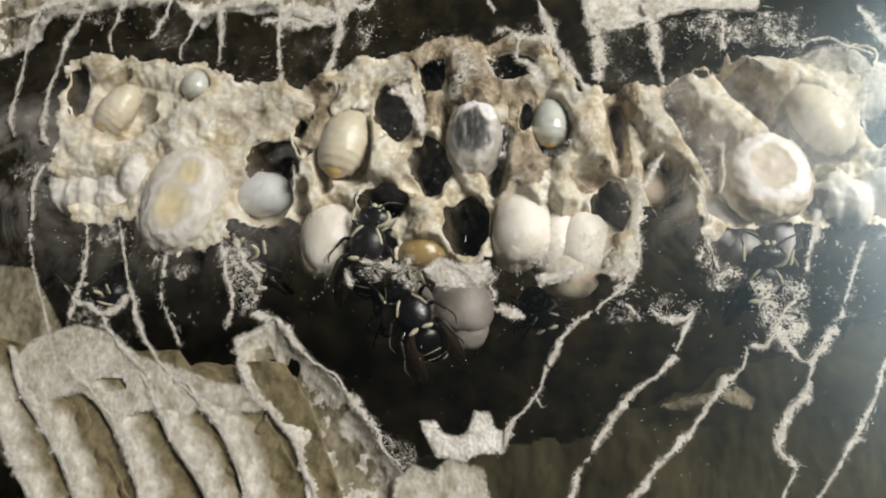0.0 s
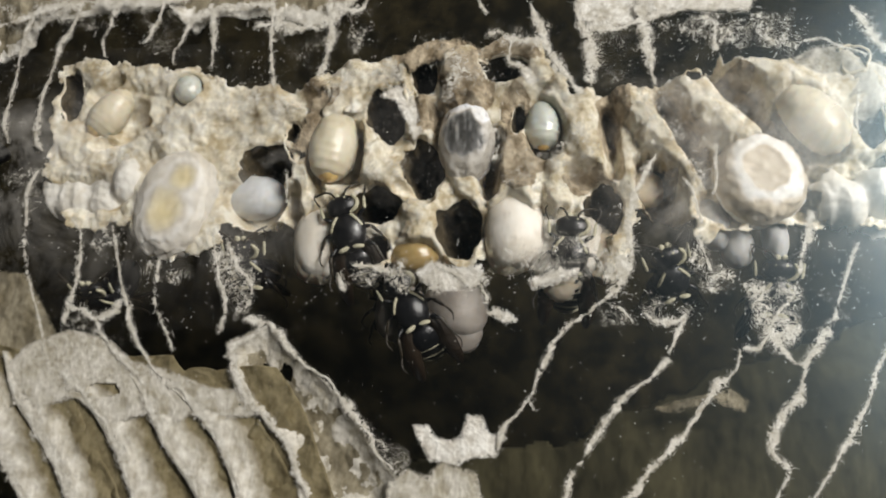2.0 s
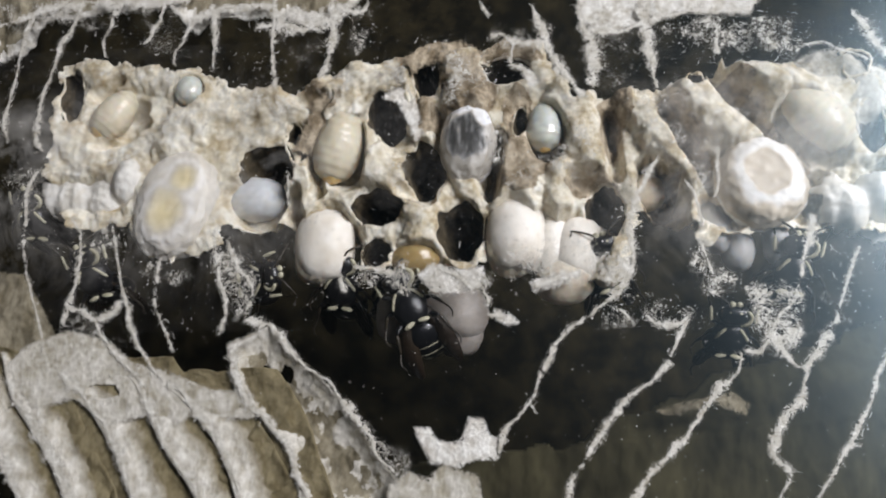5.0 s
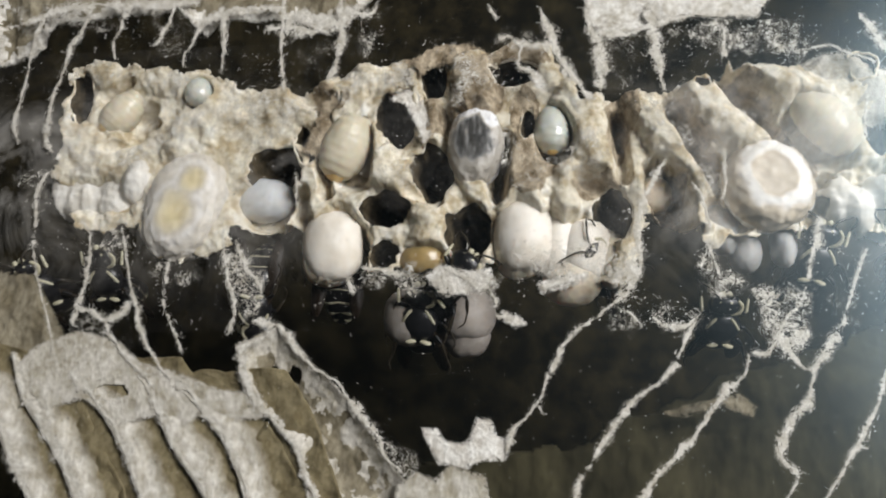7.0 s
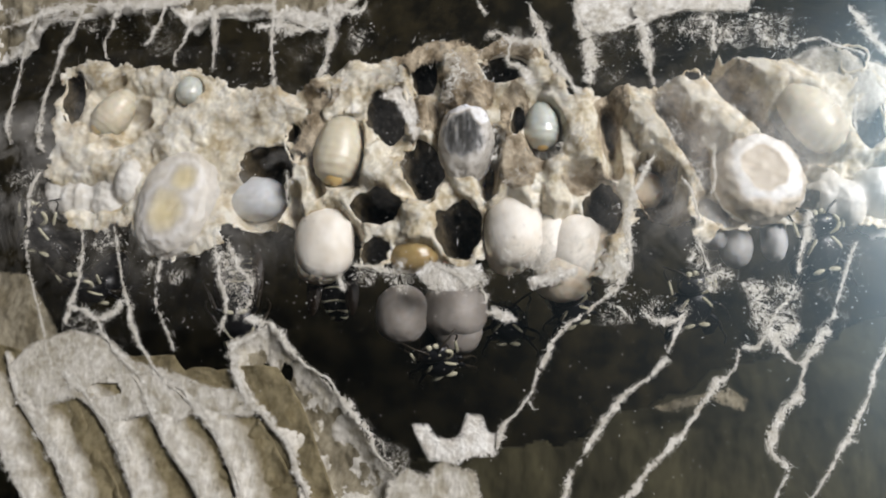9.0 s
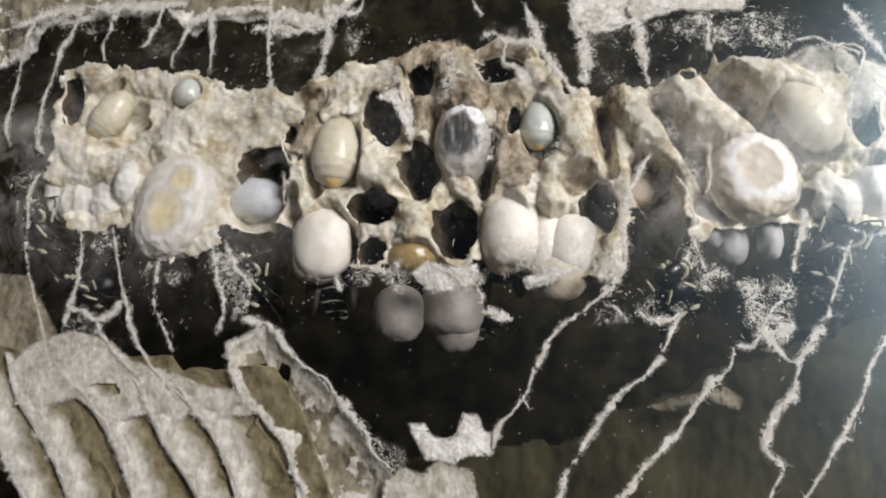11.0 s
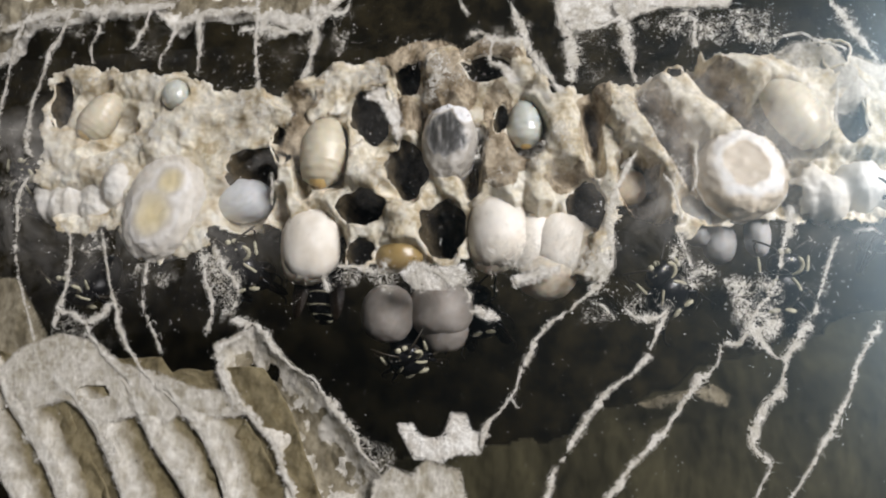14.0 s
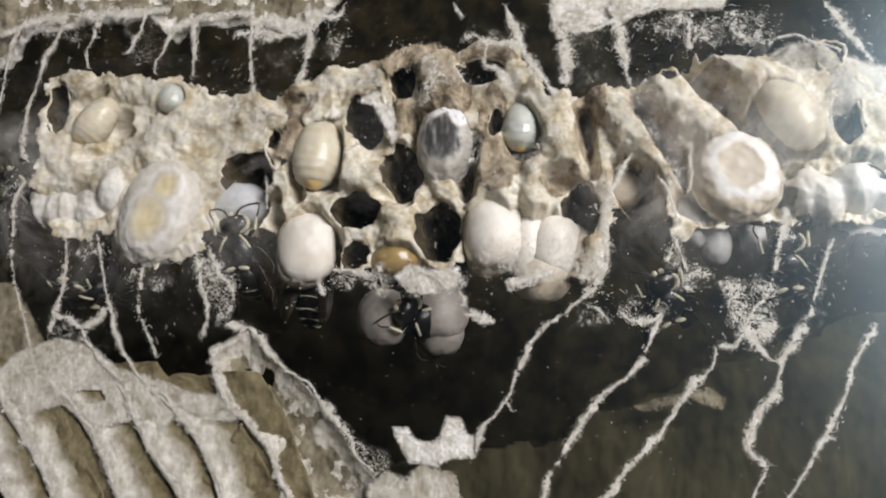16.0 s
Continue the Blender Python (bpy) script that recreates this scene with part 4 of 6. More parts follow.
SEAMS = [
    # upper rim
    ([(-59.5, 39.5), (-61.6, 34.9), (-62.1, 30.6), (-62.4, 25.8), (-63.1, 20.9), (-62.0, 16.9)], 0.7, 0.7, 0.0),
    ([(-53.1, 40.0), (-54.2, 35.5), (-55.9, 31.6), (-56.7, 28.0), (-57.7, 23.0), (-57.8, 17.8), (-56.6, 15.3)], 0.75, 0.7, 0.0),
    ([(-47.6, 40.5), (-48.4, 34.8), (-49.3, 32.2), (-48.7, 29.7)], 1.4, 0.6, 0.0),
    ([(-39.8, 39.9), (-41.3, 34.6), (-42.8, 31.5)], 1.3, 0.6, 0.0),
    ([(-35.3, 36.3), (-36.9, 31.9), (-38.1, 30.1), (-37.6, 28.0)], 1.0, 0.7, 0.0),
    ([(-32.8, 37.6), (-32.3, 31.1), (-32.0, 26.8)], 0.7, 0.6, 0.0),
    ([(-23.9, 38.7), (-23.6, 31.7), (-23.4, 27.4), (-22.7, 23.9)], 1.0, 0.7, 0.0),
    ([(-15.1, 38.1), (-14.8, 31.8), (-15.6, 27.3), (-16.4, 24.8)], 1.2, 0.8, 0.0),
    ([(-36.0, 34.8), (-32.2, 36.8), (-27.5, 37.2), (-23.2, 36.8)], 1.4, 0.5, 0.0),
    ([(-26.4, 33.0), (-23.4, 34.1), (-19.6, 33.0), (-15.8, 34.1), (-13.8, 35.7)], 2.0, 0.7, 0.0),
    ([(-66.9, 35.7), (-62.4, 36.9), (-58.0, 38.4), (-51.6, 38.9), (-43.4, 38.5), (-36.3, 38.7)], 1.6, 0.5, 0.0),
    ([(-14.7, 36.7), (-11.3, 35.1), (-9.7, 36.8)], 0.9, 0.9, 0.1),
    ([(19.3, 34.6), (20.5, 30.7), (21.6, 27.7), (21.4, 22.0)], 1.8, 0.6, 0.0),
    ([(28.0, 34.8), (28.8, 29.5), (29.0, 25.9), (29.9, 21.7)], 1.8, 0.7, 0.0),
    ([(20.8, 30.9), (23.7, 30.2), (27.5, 31.0), (32.1, 32.5), (37.3, 32.9), (42.4, 32.2)], 1.4, 0.6, 0.0),
    ([(13.3, 35.1), (15.0, 30.2), (16.1, 27.1), (18.1, 23.6), (20.3, 20.6)], 1.5, 0.5, 0.0),
    ([(6.2, 36.0), (7.4, 33.3)], 0.8, 0.7, 0.0),
    ([(7.0, 30.1), (9.0, 30.6), (11.3, 29.1), (15.2, 29.2)], 1.4, 0.8, 0.0),
    ([(10.9, 29.2), (10.3, 26.3), (11.7, 25.5), (12.6, 24.1)], 0.7, 0.5, 0.0),
    ([(37.9, 31.1), (37.9, 26.1)], 0.6, 1.0, 0.2),
    ([(55.3, 31.9), (56.8, 29.4), (58.6, 26.0), (60.6, 22.3)], 1.8, 1.0, 0.1),
    ([(48.4, 26.7), (51.3, 27.3), (54.0, 25.9), (57.4, 24.5)], 0.4, 0.8, 0.0),
    ([(55.2, 19.8), (54.7, 16.7), (54.6, 14.0)], 0.6, 0.8, 0.0),
    # beside and below the comb
    ([(-56.5, 13.0), (-57.8, 10.5), (-57.8, 7.1), (-57.4, 1.3)], 0.9, 0.9, 0.25),
    ([(-57.4, 1.3), (-55.9, -3.6), (-54.2, -7.7), (-52.3, -13.2)], 0.5, 0.8, 0.15),
    ([(-50.6, 5.6), (-49.1, 1.9), (-49.0, -3.0), (-49.7, -7.4), (-50.3, -10.5)], 0.9, 0.9, 0.3),
    ([(-49.9, -7.1), (-47.5, -7.9), (-45.5, -8.8), (-43.4, -7.7), (-41.8, -6.5)], 1.0, 0.7, 0.0),
    ([(-45.5, -8.8), (-44.3, -11.3), (-42.0, -13.7), (-38.8, -16.7)], 1.0, 0.7, 0.0),
    ([(-44.7, 4.2), (-43.2, -1.5), (-41.8, -6.5), (-40.1, -11.0), (-37.3, -14.8), (-35.2, -17.1)], 0.6, 0.8, 0.0),
    ([(-37.2, -0.5), (-37.5, -4.1), (-37.6, -6.4), (-35.9, -9.9), (-34.1, -13.5)], 0.7, 1.0, 0.25),
    ([(-30.0, 3.7), (-29.1, -1.9), (-27.5, -7.4), (-28.2, -11.2)], 0.9, 1.0, 0.2),
    ([(-28.0, 2.0), (-26.3, -2.0), (-23.9, -4.8), (-24.5, -8.6), (-22.2, -10.1)], 1.5, 1.0, 0.2),
    ([(-26.9, -12.9), (-23.5, -11.4), (-21.3, -9.9), (-17.1, -14.7), (-14.0, -16.7), (-10.5, -20.3), (-7.8, -23.7), (-6.3, -26.5), (-4.1, -28.6)], 1.3, 0.4, 0.0),
    ([(-26.5, -12.7), (-24.6, -17.9), (-22.5, -20.8), (-19.7, -23.7)], 1.4, 0.6, 0.0),
    ([(8.6, -26.1), (9.7, -22.6), (12.5, -19.7), (14.0, -16.1), (16.9, -11.1), (19.8, -9.1)], 1.0, 0.6, 0.0),
    ([(12.5, -19.7), (13.0, -21.1)], 0.4, 0.6, 0.0),
    ([(19.8, -9.1), (22.0, -7.2), (24.6, -4.7), (25.7, -1.1), (25.4, 2.7), (26.6, 6.8), (28.4, 10.2), (29.5, 12.1)], 1.3, 0.9, 0.05),
    ([(16.4, -32.3), (17.5, -28.7), (21.0, -23.7), (23.5, -19.9), (28.1, -16.5), (29.6, -14.1)], 0.8, 0.8, 0.1),
    ([(29.6, -14.1), (30.7, -11.7), (32.2, -9.2)], 0.9, 0.6, 0.0),
    ([(23.4, -32.2), (26.9, -28.0), (31.1, -23.5), (34.3, -19.0), (37.5, -15.9), (38.3, -13.2)], 1.0, 0.6, 0.0),
    ([(38.3, -13.2), (40.3, -13.7), (41.8, -11.5)], 0.7, 0.7, 0.0),
    ([(41.2, -10.8), (42.7, -12.9), (44.3, -15.0), (45.3, -16.0), (44.8, -19.0), (42.2, -22.0), (41.2, -25.6), (43.0, -27.8)], 1.6, 0.5, 0.0),
    ([(43.0, -27.8), (42.0, -29.5), (40.8, -32.0)], 0.5, 0.6, 0.0),
    ([(45.3, -16.0), (47.3, -12.9), (48.8, -10.9)], 1.1, 0.7, 0.0),
    ([(48.8, -10.9), (50.1, -7.8), (51.6, -4.0), (53.1, -0.4)], 0.8, 1.0, 0.25),
    ([(41.5, -11.5), (42.8, -9.4), (44.7, -7.3), (45.9, -3.8), (46.9, -0.2), (48.1, 3.8)], 0.8, 1.0, 0.25),
    ([(56.8, -11.0), (53.3, -17.1), (52.1, -20.4), (49.8, -24.0), (47.6, -27.5), (44.3, -32.0)], 0.9, 0.7, 0.05),
    ([(49.7, -24.3), (50.9, -24.6)], 0.5, 0.8, 0.0),
    ([(32.6, 8.9), (33.7, 6.5), (34.7, 2.4)], 0.35, 0.4, 0.0),
    ([(36.8, 13.3), (36.9, 9.1), (36.3, 6.1)], 0.6, 1.0, 0.15),
    ([(34.0, 0.9), (34.9, -2.1), (35.6, -5.0)], 0.7, 1.0, 0.3),
    ([(52.7, -0.8), (50.9, -6.1)], 0.4, 1.0, 0.3),
    ([(-20.3, 11.5), (-19.8, 6.6)], 0.5, 1.0, 0.2),
    ([(22.3, -7.6), (24.0, -8.7), (25.5, -10.2)], 0.7, 0.8, 0.1),
    ([(26.8, -8.8), (28.4, -9.9), (30.8, -10.0), (32.2, -8.9)], 1.3, 1.1, 0.15),
    # torn pulp along the lower edge of the comb
    ([(-10.6, -2.2), (-7.7, -2.4), (-4.6, -3.7)], 1.0, 1.0, 0.1),
    ([(-1.2, -4.1), (1.4, -2.7), (3.6, -3.9), (6.5, -5.1)], 2.6, 0.8, 0.0),
    ([(6.2, -5.0), (7.3, -6.9), (6.9, -7.7)], 0.5, 1.0, 0.2),
    ([(7.1, -8.4), (9.4, -9.2)], 1.0, 0.5, 0.0),
    ([(12.7, -4.8), (15.3, -4.4), (17.5, -3.1)], 1.3, 0.6, 0.0),
    ([(-12.5, -3.1), (-11.4, -5.8)], 0.7, 1.0, 0.1),
]
for i, (pts, w, rag, gaps) in enumerate(SEAMS):
    glue_line(pts, (0.66 if i < 12 else 0.52) * w, rag, gaps * 1.15, i * 3.7)
for i, (outline, density) in enumerate(LACES):
    lace(outline, 0.95 * density, i * 4.3)


# ---- brood ----
def lump(c, rx, ry, rz, turn=0.0, wrinkle=0.03, seed=0.0, square=2.0, nu=36, nv=22, grooves=0, taper=0.0):
    """A closed rounded body about a place; turn leans it in the plane of the glass."""
    a, verts, faces = radians(turn), [], []
    for j in range(nv + 1):
        v = -math.pi / 2 + math.pi * j / nv
        for i in range(nu):
            u = 2 * math.pi * i / nu
            cz = math.copysign(abs(math.sin(v)) ** (2 / square), math.sin(v))
            cr = abs(math.cos(v)) ** (2 / square) * (1 - taper * cz)
            x, y, z = math.cos(u) * cr, math.sin(u) * cr, cz
            k = 1 + wrinkle * fbm(x * 1.7, y * 1.7 + seed, z * 1.7) + wrinkle * 0.4 * fbm(x * 6, y * 6 + seed, z * 6)
            if grooves:
                k *= 1 + (0.036 + 0.025 * fbm(x * 2, z * 2, seed)) * abs(math.sin((cz + 0.06 * fbm(x * 1.5, z * 3, seed)) * math.pi * grooves / 2)) * min(1.0, 3 * cr)
            x, y, z = x * rx * k, y * ry * k, z * rz * k
            x, z = x * math.cos(a) + z * math.sin(a), -x * math.sin(a) + z * math.cos(a)
            verts.append(((c[0] + x) * MM, (c[1] + y) * MM, (c[2] + z) * MM))
    for j in range(nv):
        for i in range(nu):
            b = (i + 1) % nu
            faces.append((j * nu + i, j * nu + b, (j + 1) * nu + b, (j + 1) * nu + i))
    return verts, faces


def rope(points, radius, sides=8, rough=0.15, seed=0.0, step=0.3, ends=0.35):
    """A round strand through places in mm; radius may taper as (start, end)."""
    run = curve_points(points, step)
    verts, faces = [], []
    r0, r1 = radius if isinstance(radius, tuple) else (radius, radius)
    for i, p in enumerate(run):
        q = (run[min(i + 1, len(run) - 1)] - run[max(i - 1, 0)]).normalized()
        s = q.cross(Vector((0.13, 1, 0.07))).normalized()
        w = q.cross(s)
        t = i / max(1, len(run) - 1)
        r = (r0 + (r1 - r0) * t) * (1 - (1 - ends) * max(0, 1 - 4 * min(t, 1 - t)) ** 3)
        for k in range(sides):
            a = 2 * math.pi * k / sides
            rr = r * (1 + rough * fbm(i * step * 0.8, k * 0.7, seed))
            c = p + s * (math.cos(a) * rr) + w * (math.sin(a) * rr)
            verts.append(tuple(v * MM for v in c))
    n = len(run)
    for i in range(n - 1):
        for k in range(sides):
            b = (k + 1) % sides
            faces.append((i * sides + k, i * sides + b, (i + 1) * sides + b, (i + 1) * sides + k))
    faces += [tuple(range(sides)), tuple(range((n - 1) * sides, n * sides))]
    return verts, faces


CAP_CREAM = material("cream_silk", (0.74, 0.66, 0.53), 0.5, (0.56, 0.47, 0.35), 200, 0.25, 1600, (0.25, 0.6), sss=0.4, grain_mix=0.15)
CAP_DIM = material("thin_grey_silk", (0.50, 0.50, 0.50), 0.6, (0.34, 0.33, 0.31), 180, 0.2, 1500, (0.25, 0.6), sss=0.4, grain_mix=0.2)
CAP_BLUE = material("bluish_thin_silk", (0.57, 0.59, 0.61), 0.5, (0.42, 0.42, 0.41), 180, 0.2, 1500, (0.25, 0.6), sss=0.4, grain_mix=0.15)
LARVA = material("cream_larva_skin", (0.67, 0.62, 0.50), 0.33, (0.53, 0.47, 0.34), 140, 0.15, 900, (0.3, 0.65), sss=0.6, coat=0.1, grain_mix=0.2)
LARVA_CLEAR = material("clear_young_larva_skin", (0.58, 0.60, 0.56), 0.2, (0.43, 0.45, 0.39), 150, 0.1, 900, (0.3, 0.65), sss=0.6, coat=0.8, grain_mix=0.15)
AMBER = material("amber_head_skin", (0.74, 0.56, 0.26), 0.3, (0.60, 0.40, 0.15), 200, 0.1, 1500, sss=0.4, coat=0.6, grain_mix=0.15)
# caps below the comb: grey silk with the dim light there painted in
GREY_SILK_SHADED = material("shaded_grey_silk", (0.33, 0.30, 0.27), 0.55, (0.23, 0.205, 0.18), 150, 0.2, 1200, (0.3, 0.65), sss=0.3, grain_mix=0.15)


def cap(c, rx, ry, rz, turn, mat, label, seed, square=2.3, wrinkle=0.05):
    v, f = lump(c, rx, ry, rz, turn, wrinkle, seed, square)
    return part("silk_cap", v, f, mat, comb, label)


cap((-27.4, 8.2, 10.3), 4.4, 3.0, 3.2, 0, CAP_BLUE, "dim bluish silk cap within its cell", 5)
cap((-16.3, 6.5, 2.8), 4.3, 3.6, 5.2, 0, SILK, "white domed silk cap", 6, 2.6, 0.05)
cap((-16.9, 7.0, 1.9), 3.9, 3.3, 4.9, 0, CAP_CREAM, "cream lower lip of the white cap", 26, 2.3, 0.09)
cap((10.7, 5.0, 3.2), 4.2, 3.9, 5.0, 2, SILK, "large white domed silk cap", 7, 2.7, 0.05)
cap((10.2, 5.8, 3.1), 3.9, 3.7, 5.5, 3, CAP_CREAM, "cream lower lip of the large white cap", 27, 2.3, 0.09)
cap((22.8, 6.8, -0.1), 2.6, 2.6, 3.6, 0, CAP_CREAM, "dull cream silk cap", 11)
cap((28.6, 8, 9.8), 2.6, 2.6, 2.6, 0, CAP_CREAM, "dull silk cap", 12)
cap((-5.2, 8, -7.3), 3.7, 3.4, 4.0, 0, GREY_SILK_SHADED, "grey silk cap below the comb, darkened in colour for shade", 18)
cap((2.0, 9.5, -6.6), 4.6, 3.4, 4.0, 0, GREY_SILK_SHADED, "grey silk cap below the comb, darkened in colour for shade", 19)
cap((2.3, 11, -9.0), 3.4, 3.2, 3.5, -12, GREY_SILK_SHADED, "grey silk cap below the comb, darkened in colour for shade", 20)
cap((45.1, 6.5, 1.9), 1.7, 2.0, 3.0, 0, CAP_DIM, "small dim silk cap", 21)

cap((17.1, 6.2, -3.0), 3.9, 3.2, 3.2, 0, CAP_CREAM, "cream silk cap at the comb's edge", 10, 2.2, 0.06)
cap((18.9, 6.2, 1.3), 3.5, 3.2, 4.8, 8, SILK, "wrinkled white silk cap", 9, 2.4, 0.08)
cap((15.4, 6.4, 2.0), 2.6, 3.0, 5.0, 6, SILK, "cream silk cap grown into its neighbours", 8, 2.4, 0.06)


def silk_veil(outline, base, domes, mats, label, seed):
    """One sheet of silk that swells over several capped cells: each dome's place, half-widths, lean and rise."""
    def depth_at(x, z):
        if not inside(x + fbm(x * 0.4, z * 0.4, seed), z + fbm(x * 0.4, z * 0.4, seed + 4), outline):
            return None
        total = 0.0
        for (cx, cz), rx, rz, lean, rise in domes:
            a = radians(lean)
            u, w = (x - cx) * math.cos(a) - (z - cz) * math.sin(a), (x - cx) * math.sin(a) + (z - cz) * math.cos(a)
            q = (u / rx) ** 2 + (w / rz) ** 2
            if q < 1:
                total += (rise * (1 - q) ** 0.6) ** 4
        return max(0.45, base - total ** 0.25 + 0.5 * fbm(x * 0.3, z * 0.3, seed) + 0.15 * fbm(x * 1.1, z * 1.1, seed))

    xs, zs = [p[0] for p in outline], [p[1] for p in outline]
    return relief("silk_veil", min(xs) - 1, max(xs) + 1, min(zs) - 1, max(zs) + 1, 0.2, depth_at, comb, mats, label, thick=0.3)


silk_veil([(-59.4, 12.2), (-58.1, 14.9), (-52.7, 16.0), (-46.5, 16.6), (-42.6, 15.1), (-42.0, 8.9), (-44.1, 6.0), (-48.0, 5.7), (-50.7, 6.2), (-54.2, 5.5), (-57.1, 7.3)], 5.6,
          [((-53.9, 10.7), 3.9, 4.2, 12, 2.4), ((-48.9, 10.8), 3.6, 4.4, 8, 2.4), ((-45.3, 12.4), 2.6, 4.0, 12, 4.2), ((-57.4, 11.3), 2.0, 3.8, 8, 2.4)], [SILK], "white silk veil over domed capped cells", 3.0)
silk_veil([(13.8, 5.7), (17.3, 8.0), (21.4, 5.8), (24.7, 3.3), (24.5, -2.1), (21.5, -3.6), (17.4, -2.7), (13.3, -1.8), (12.6, 0.6)], 6.8,
          [((15.6, 2.0), 2.9, 5.0, 6, 2.6), ((18.9, 1.2), 3.6, 4.8, 10, 2.9), ((17.0, -3.3), 4.0, 3.4, 0, 3.0), ((22.7, 0.3), 2.6, 3.8, 0, 1.8), ((18.5, -4.3), 2.6, 2.8, 0, 3.0)], [SILK], "crumpled white silk grown over several capped cells", 8.0)
silk_veil([(49.8, 8.7), (52.6, 11.4), (55.3, 10.1), (59.6, 11.4), (65.0, 9.7), (64.0, 2.1), (58.5, 1.5), (53.8, 2.8), (50.4, 3.7)], 6.4,
          [((51.9, 7.5), 3.0, 4.2, -12, 4.4), ((54.3, 6.2), 2.6, 3.8, -12, 4.2), ((58.4, 8.0), 3.4, 4.2, -12, 4.6), ((62.5, 6.7), 3.4, 4.0, 0, 4.0)], [SILK], "bright white silk spread over capped cells", 14.0)
cap((37.2, 7.0, 4.4), 2.3, 2.6, 3.8, -18, CAP_DIM, "dim bluish silk cap", 13)
cap((40.3, 7.5, 1.3), 2.2, 2.4, 2.9, 0, CAP_DIM, "small dim silk cap", 14)


def blend_material(name, stops, rough=0.45):
    """Silk whose colour runs smoothly through the stops along the attribute 'film'."""
    m = material(name, (0.92, 0.92, 0.92), rough, (0.76, 0.74, 0.70), 260, 0.25, 1500, (0.30, 0.62), sss=0.35, sss_colour=(1, 0.9, 0.75), grain_mix=0.2)
    n, l = m.node_tree.nodes, m.node_tree.links
    b = n["Principled BSDF"]
    old = b.inputs["Base Color"].links[0].from_socket
    film_at, ramp, mul = n.new("ShaderNodeAttribute"), n.new("ShaderNodeValToRGB"), n.new("ShaderNodeMix")
    film_at.attribute_name = "film"
    ramp.color_ramp.elements[0].position, ramp.color_ramp.elements[0].color = stops[0][0], (*stops[0][1], 1)
    ramp.color_ramp.elements[1].position, ramp.color_ramp.elements[1].color = stops[-1][0], (*stops[-1][1], 1)
    for at, colour in stops[1:-1]:
        ramp.color_ramp.elements.new(at).color = (*colour, 1)
    l.new(film_at.outputs["Fac"], ramp.inputs[0])
    mul.data_type, mul.blend_type = "RGBA", "MULTIPLY"
    mul.inputs[0].default_value = 1.0
    l.new(old, mul.inputs[6])
    l.new(ramp.outputs[0], mul.inputs[7])
    l.new(mul.outputs[2], b.inputs["Base Color"])
    return m


def pressed(name, c, rx, ry, rz, turn, flat, mat, film_of, parent, label, seed):
    """A silk dome pressed flat on the glass; film_of(u, w) gives the silk's thickness, stain and any painted hole
    across it, in its own half-widths.
    """
    v, f = lump(c, rx, ry, rz, turn, 0.07, seed, 2.2, 96, 72)
    a, out, film_values = radians(turn), [], []
    for x, y, z in v:
        dx, dz = x / MM - c[0], z / MM - c[2]
        u, w = (dx * math.cos(a) - dz * math.sin(a)) / rx, (dx * math.sin(a) + dz * math.cos(a)) / rz
        d = y / MM
        k = film_of(u, w)
        if d < c[1]:
            d = flat + 0.45 * math.log(1 + math.exp((d - flat) / 0.45)) + 0.25 * max(0.0, k - 0.5) + 0.14 * fbm(u * 4, w * 4, seed)
        out.append((x, max(0.1, d) * MM, z))
        film_values.append(k if y / MM < c[1] else 0.0)
    ob = part(name, out, f, mat, parent, label)
    ob.data.attributes.new("film", "FLOAT", "POINT").data.foreach_set("value", film_values)
    return ob


def bump_at(r, low, high):
    k = max(0.0, min(1.0, (high - r) / (high - low)))
    return k * k * (3 - 2 * k)


def torn_film(u, w):
    r = math.hypot((u + 0.02) / 0.50, (w + 0.22) / 0.44) + 0.16 * fbm(u * 3, w * 3, 1)
    q = math.hypot((u - 0.16) / 0.36, (w - 0.44) / 0.28) + 0.16 * fbm(u * 3, w * 3, 2)
    return 0.24 + 0.76 * max(bump_at(r, 0.2, 1.15), 0.9 * bump_at(q, 0.2, 1.15)) - 0.24 * bump_at(abs(min(r, q) - 1.2), 0.0, 0.3)


def ring_film(u, w):
    r = math.hypot((u - 0.12) / 0.50, (w - 0.08) / 0.58) + 0.20 * fbm(u * 2.4, w * 2.4, 3)
    q = math.hypot((u - 0.16) / 0.86, (w - 0.08) / 0.90) + 0.16 * fbm(u * 2.4, w * 2.4, 6)
    return 0.5 - 0.5 * bump_at(q, 0.80, 1.0) + 0.9 * bump_at(r, 0.72, 1.02)


COCOON = blend_material("white_silk_over_yellow_pupa", [(0.0, (0.80, 0.78, 0.75)), (0.3, (0.66, 0.62, 0.55)), (0.55, (0.75, 0.68, 0.50)), (1.0, (0.76, 0.66, 0.40))])
RINGED = blend_material("cream_silk_with_white_ring", [(0.0, (0.93, 0.92, 0.90)), (0.3, (0.80, 0.74, 0.66)), (0.5, (0.66, 0.58, 0.46)), (1.0, (0.70, 0.62, 0.51))])
pressed("silk_cap", (-37.4, 3.6, 8.2), 5.9, 3.8, 8.0, 16, 0.35, COCOON, torn_film, comb, "large torn silk cocoon over a yellow pupa", 31)
pressed("silk_cap", (43.0, 3.6, 9.3), 5.7, 4.2, 6.2, -24, 0.35, RINGED, ring_film, comb, "big cream silk cap with a white ring", 41)

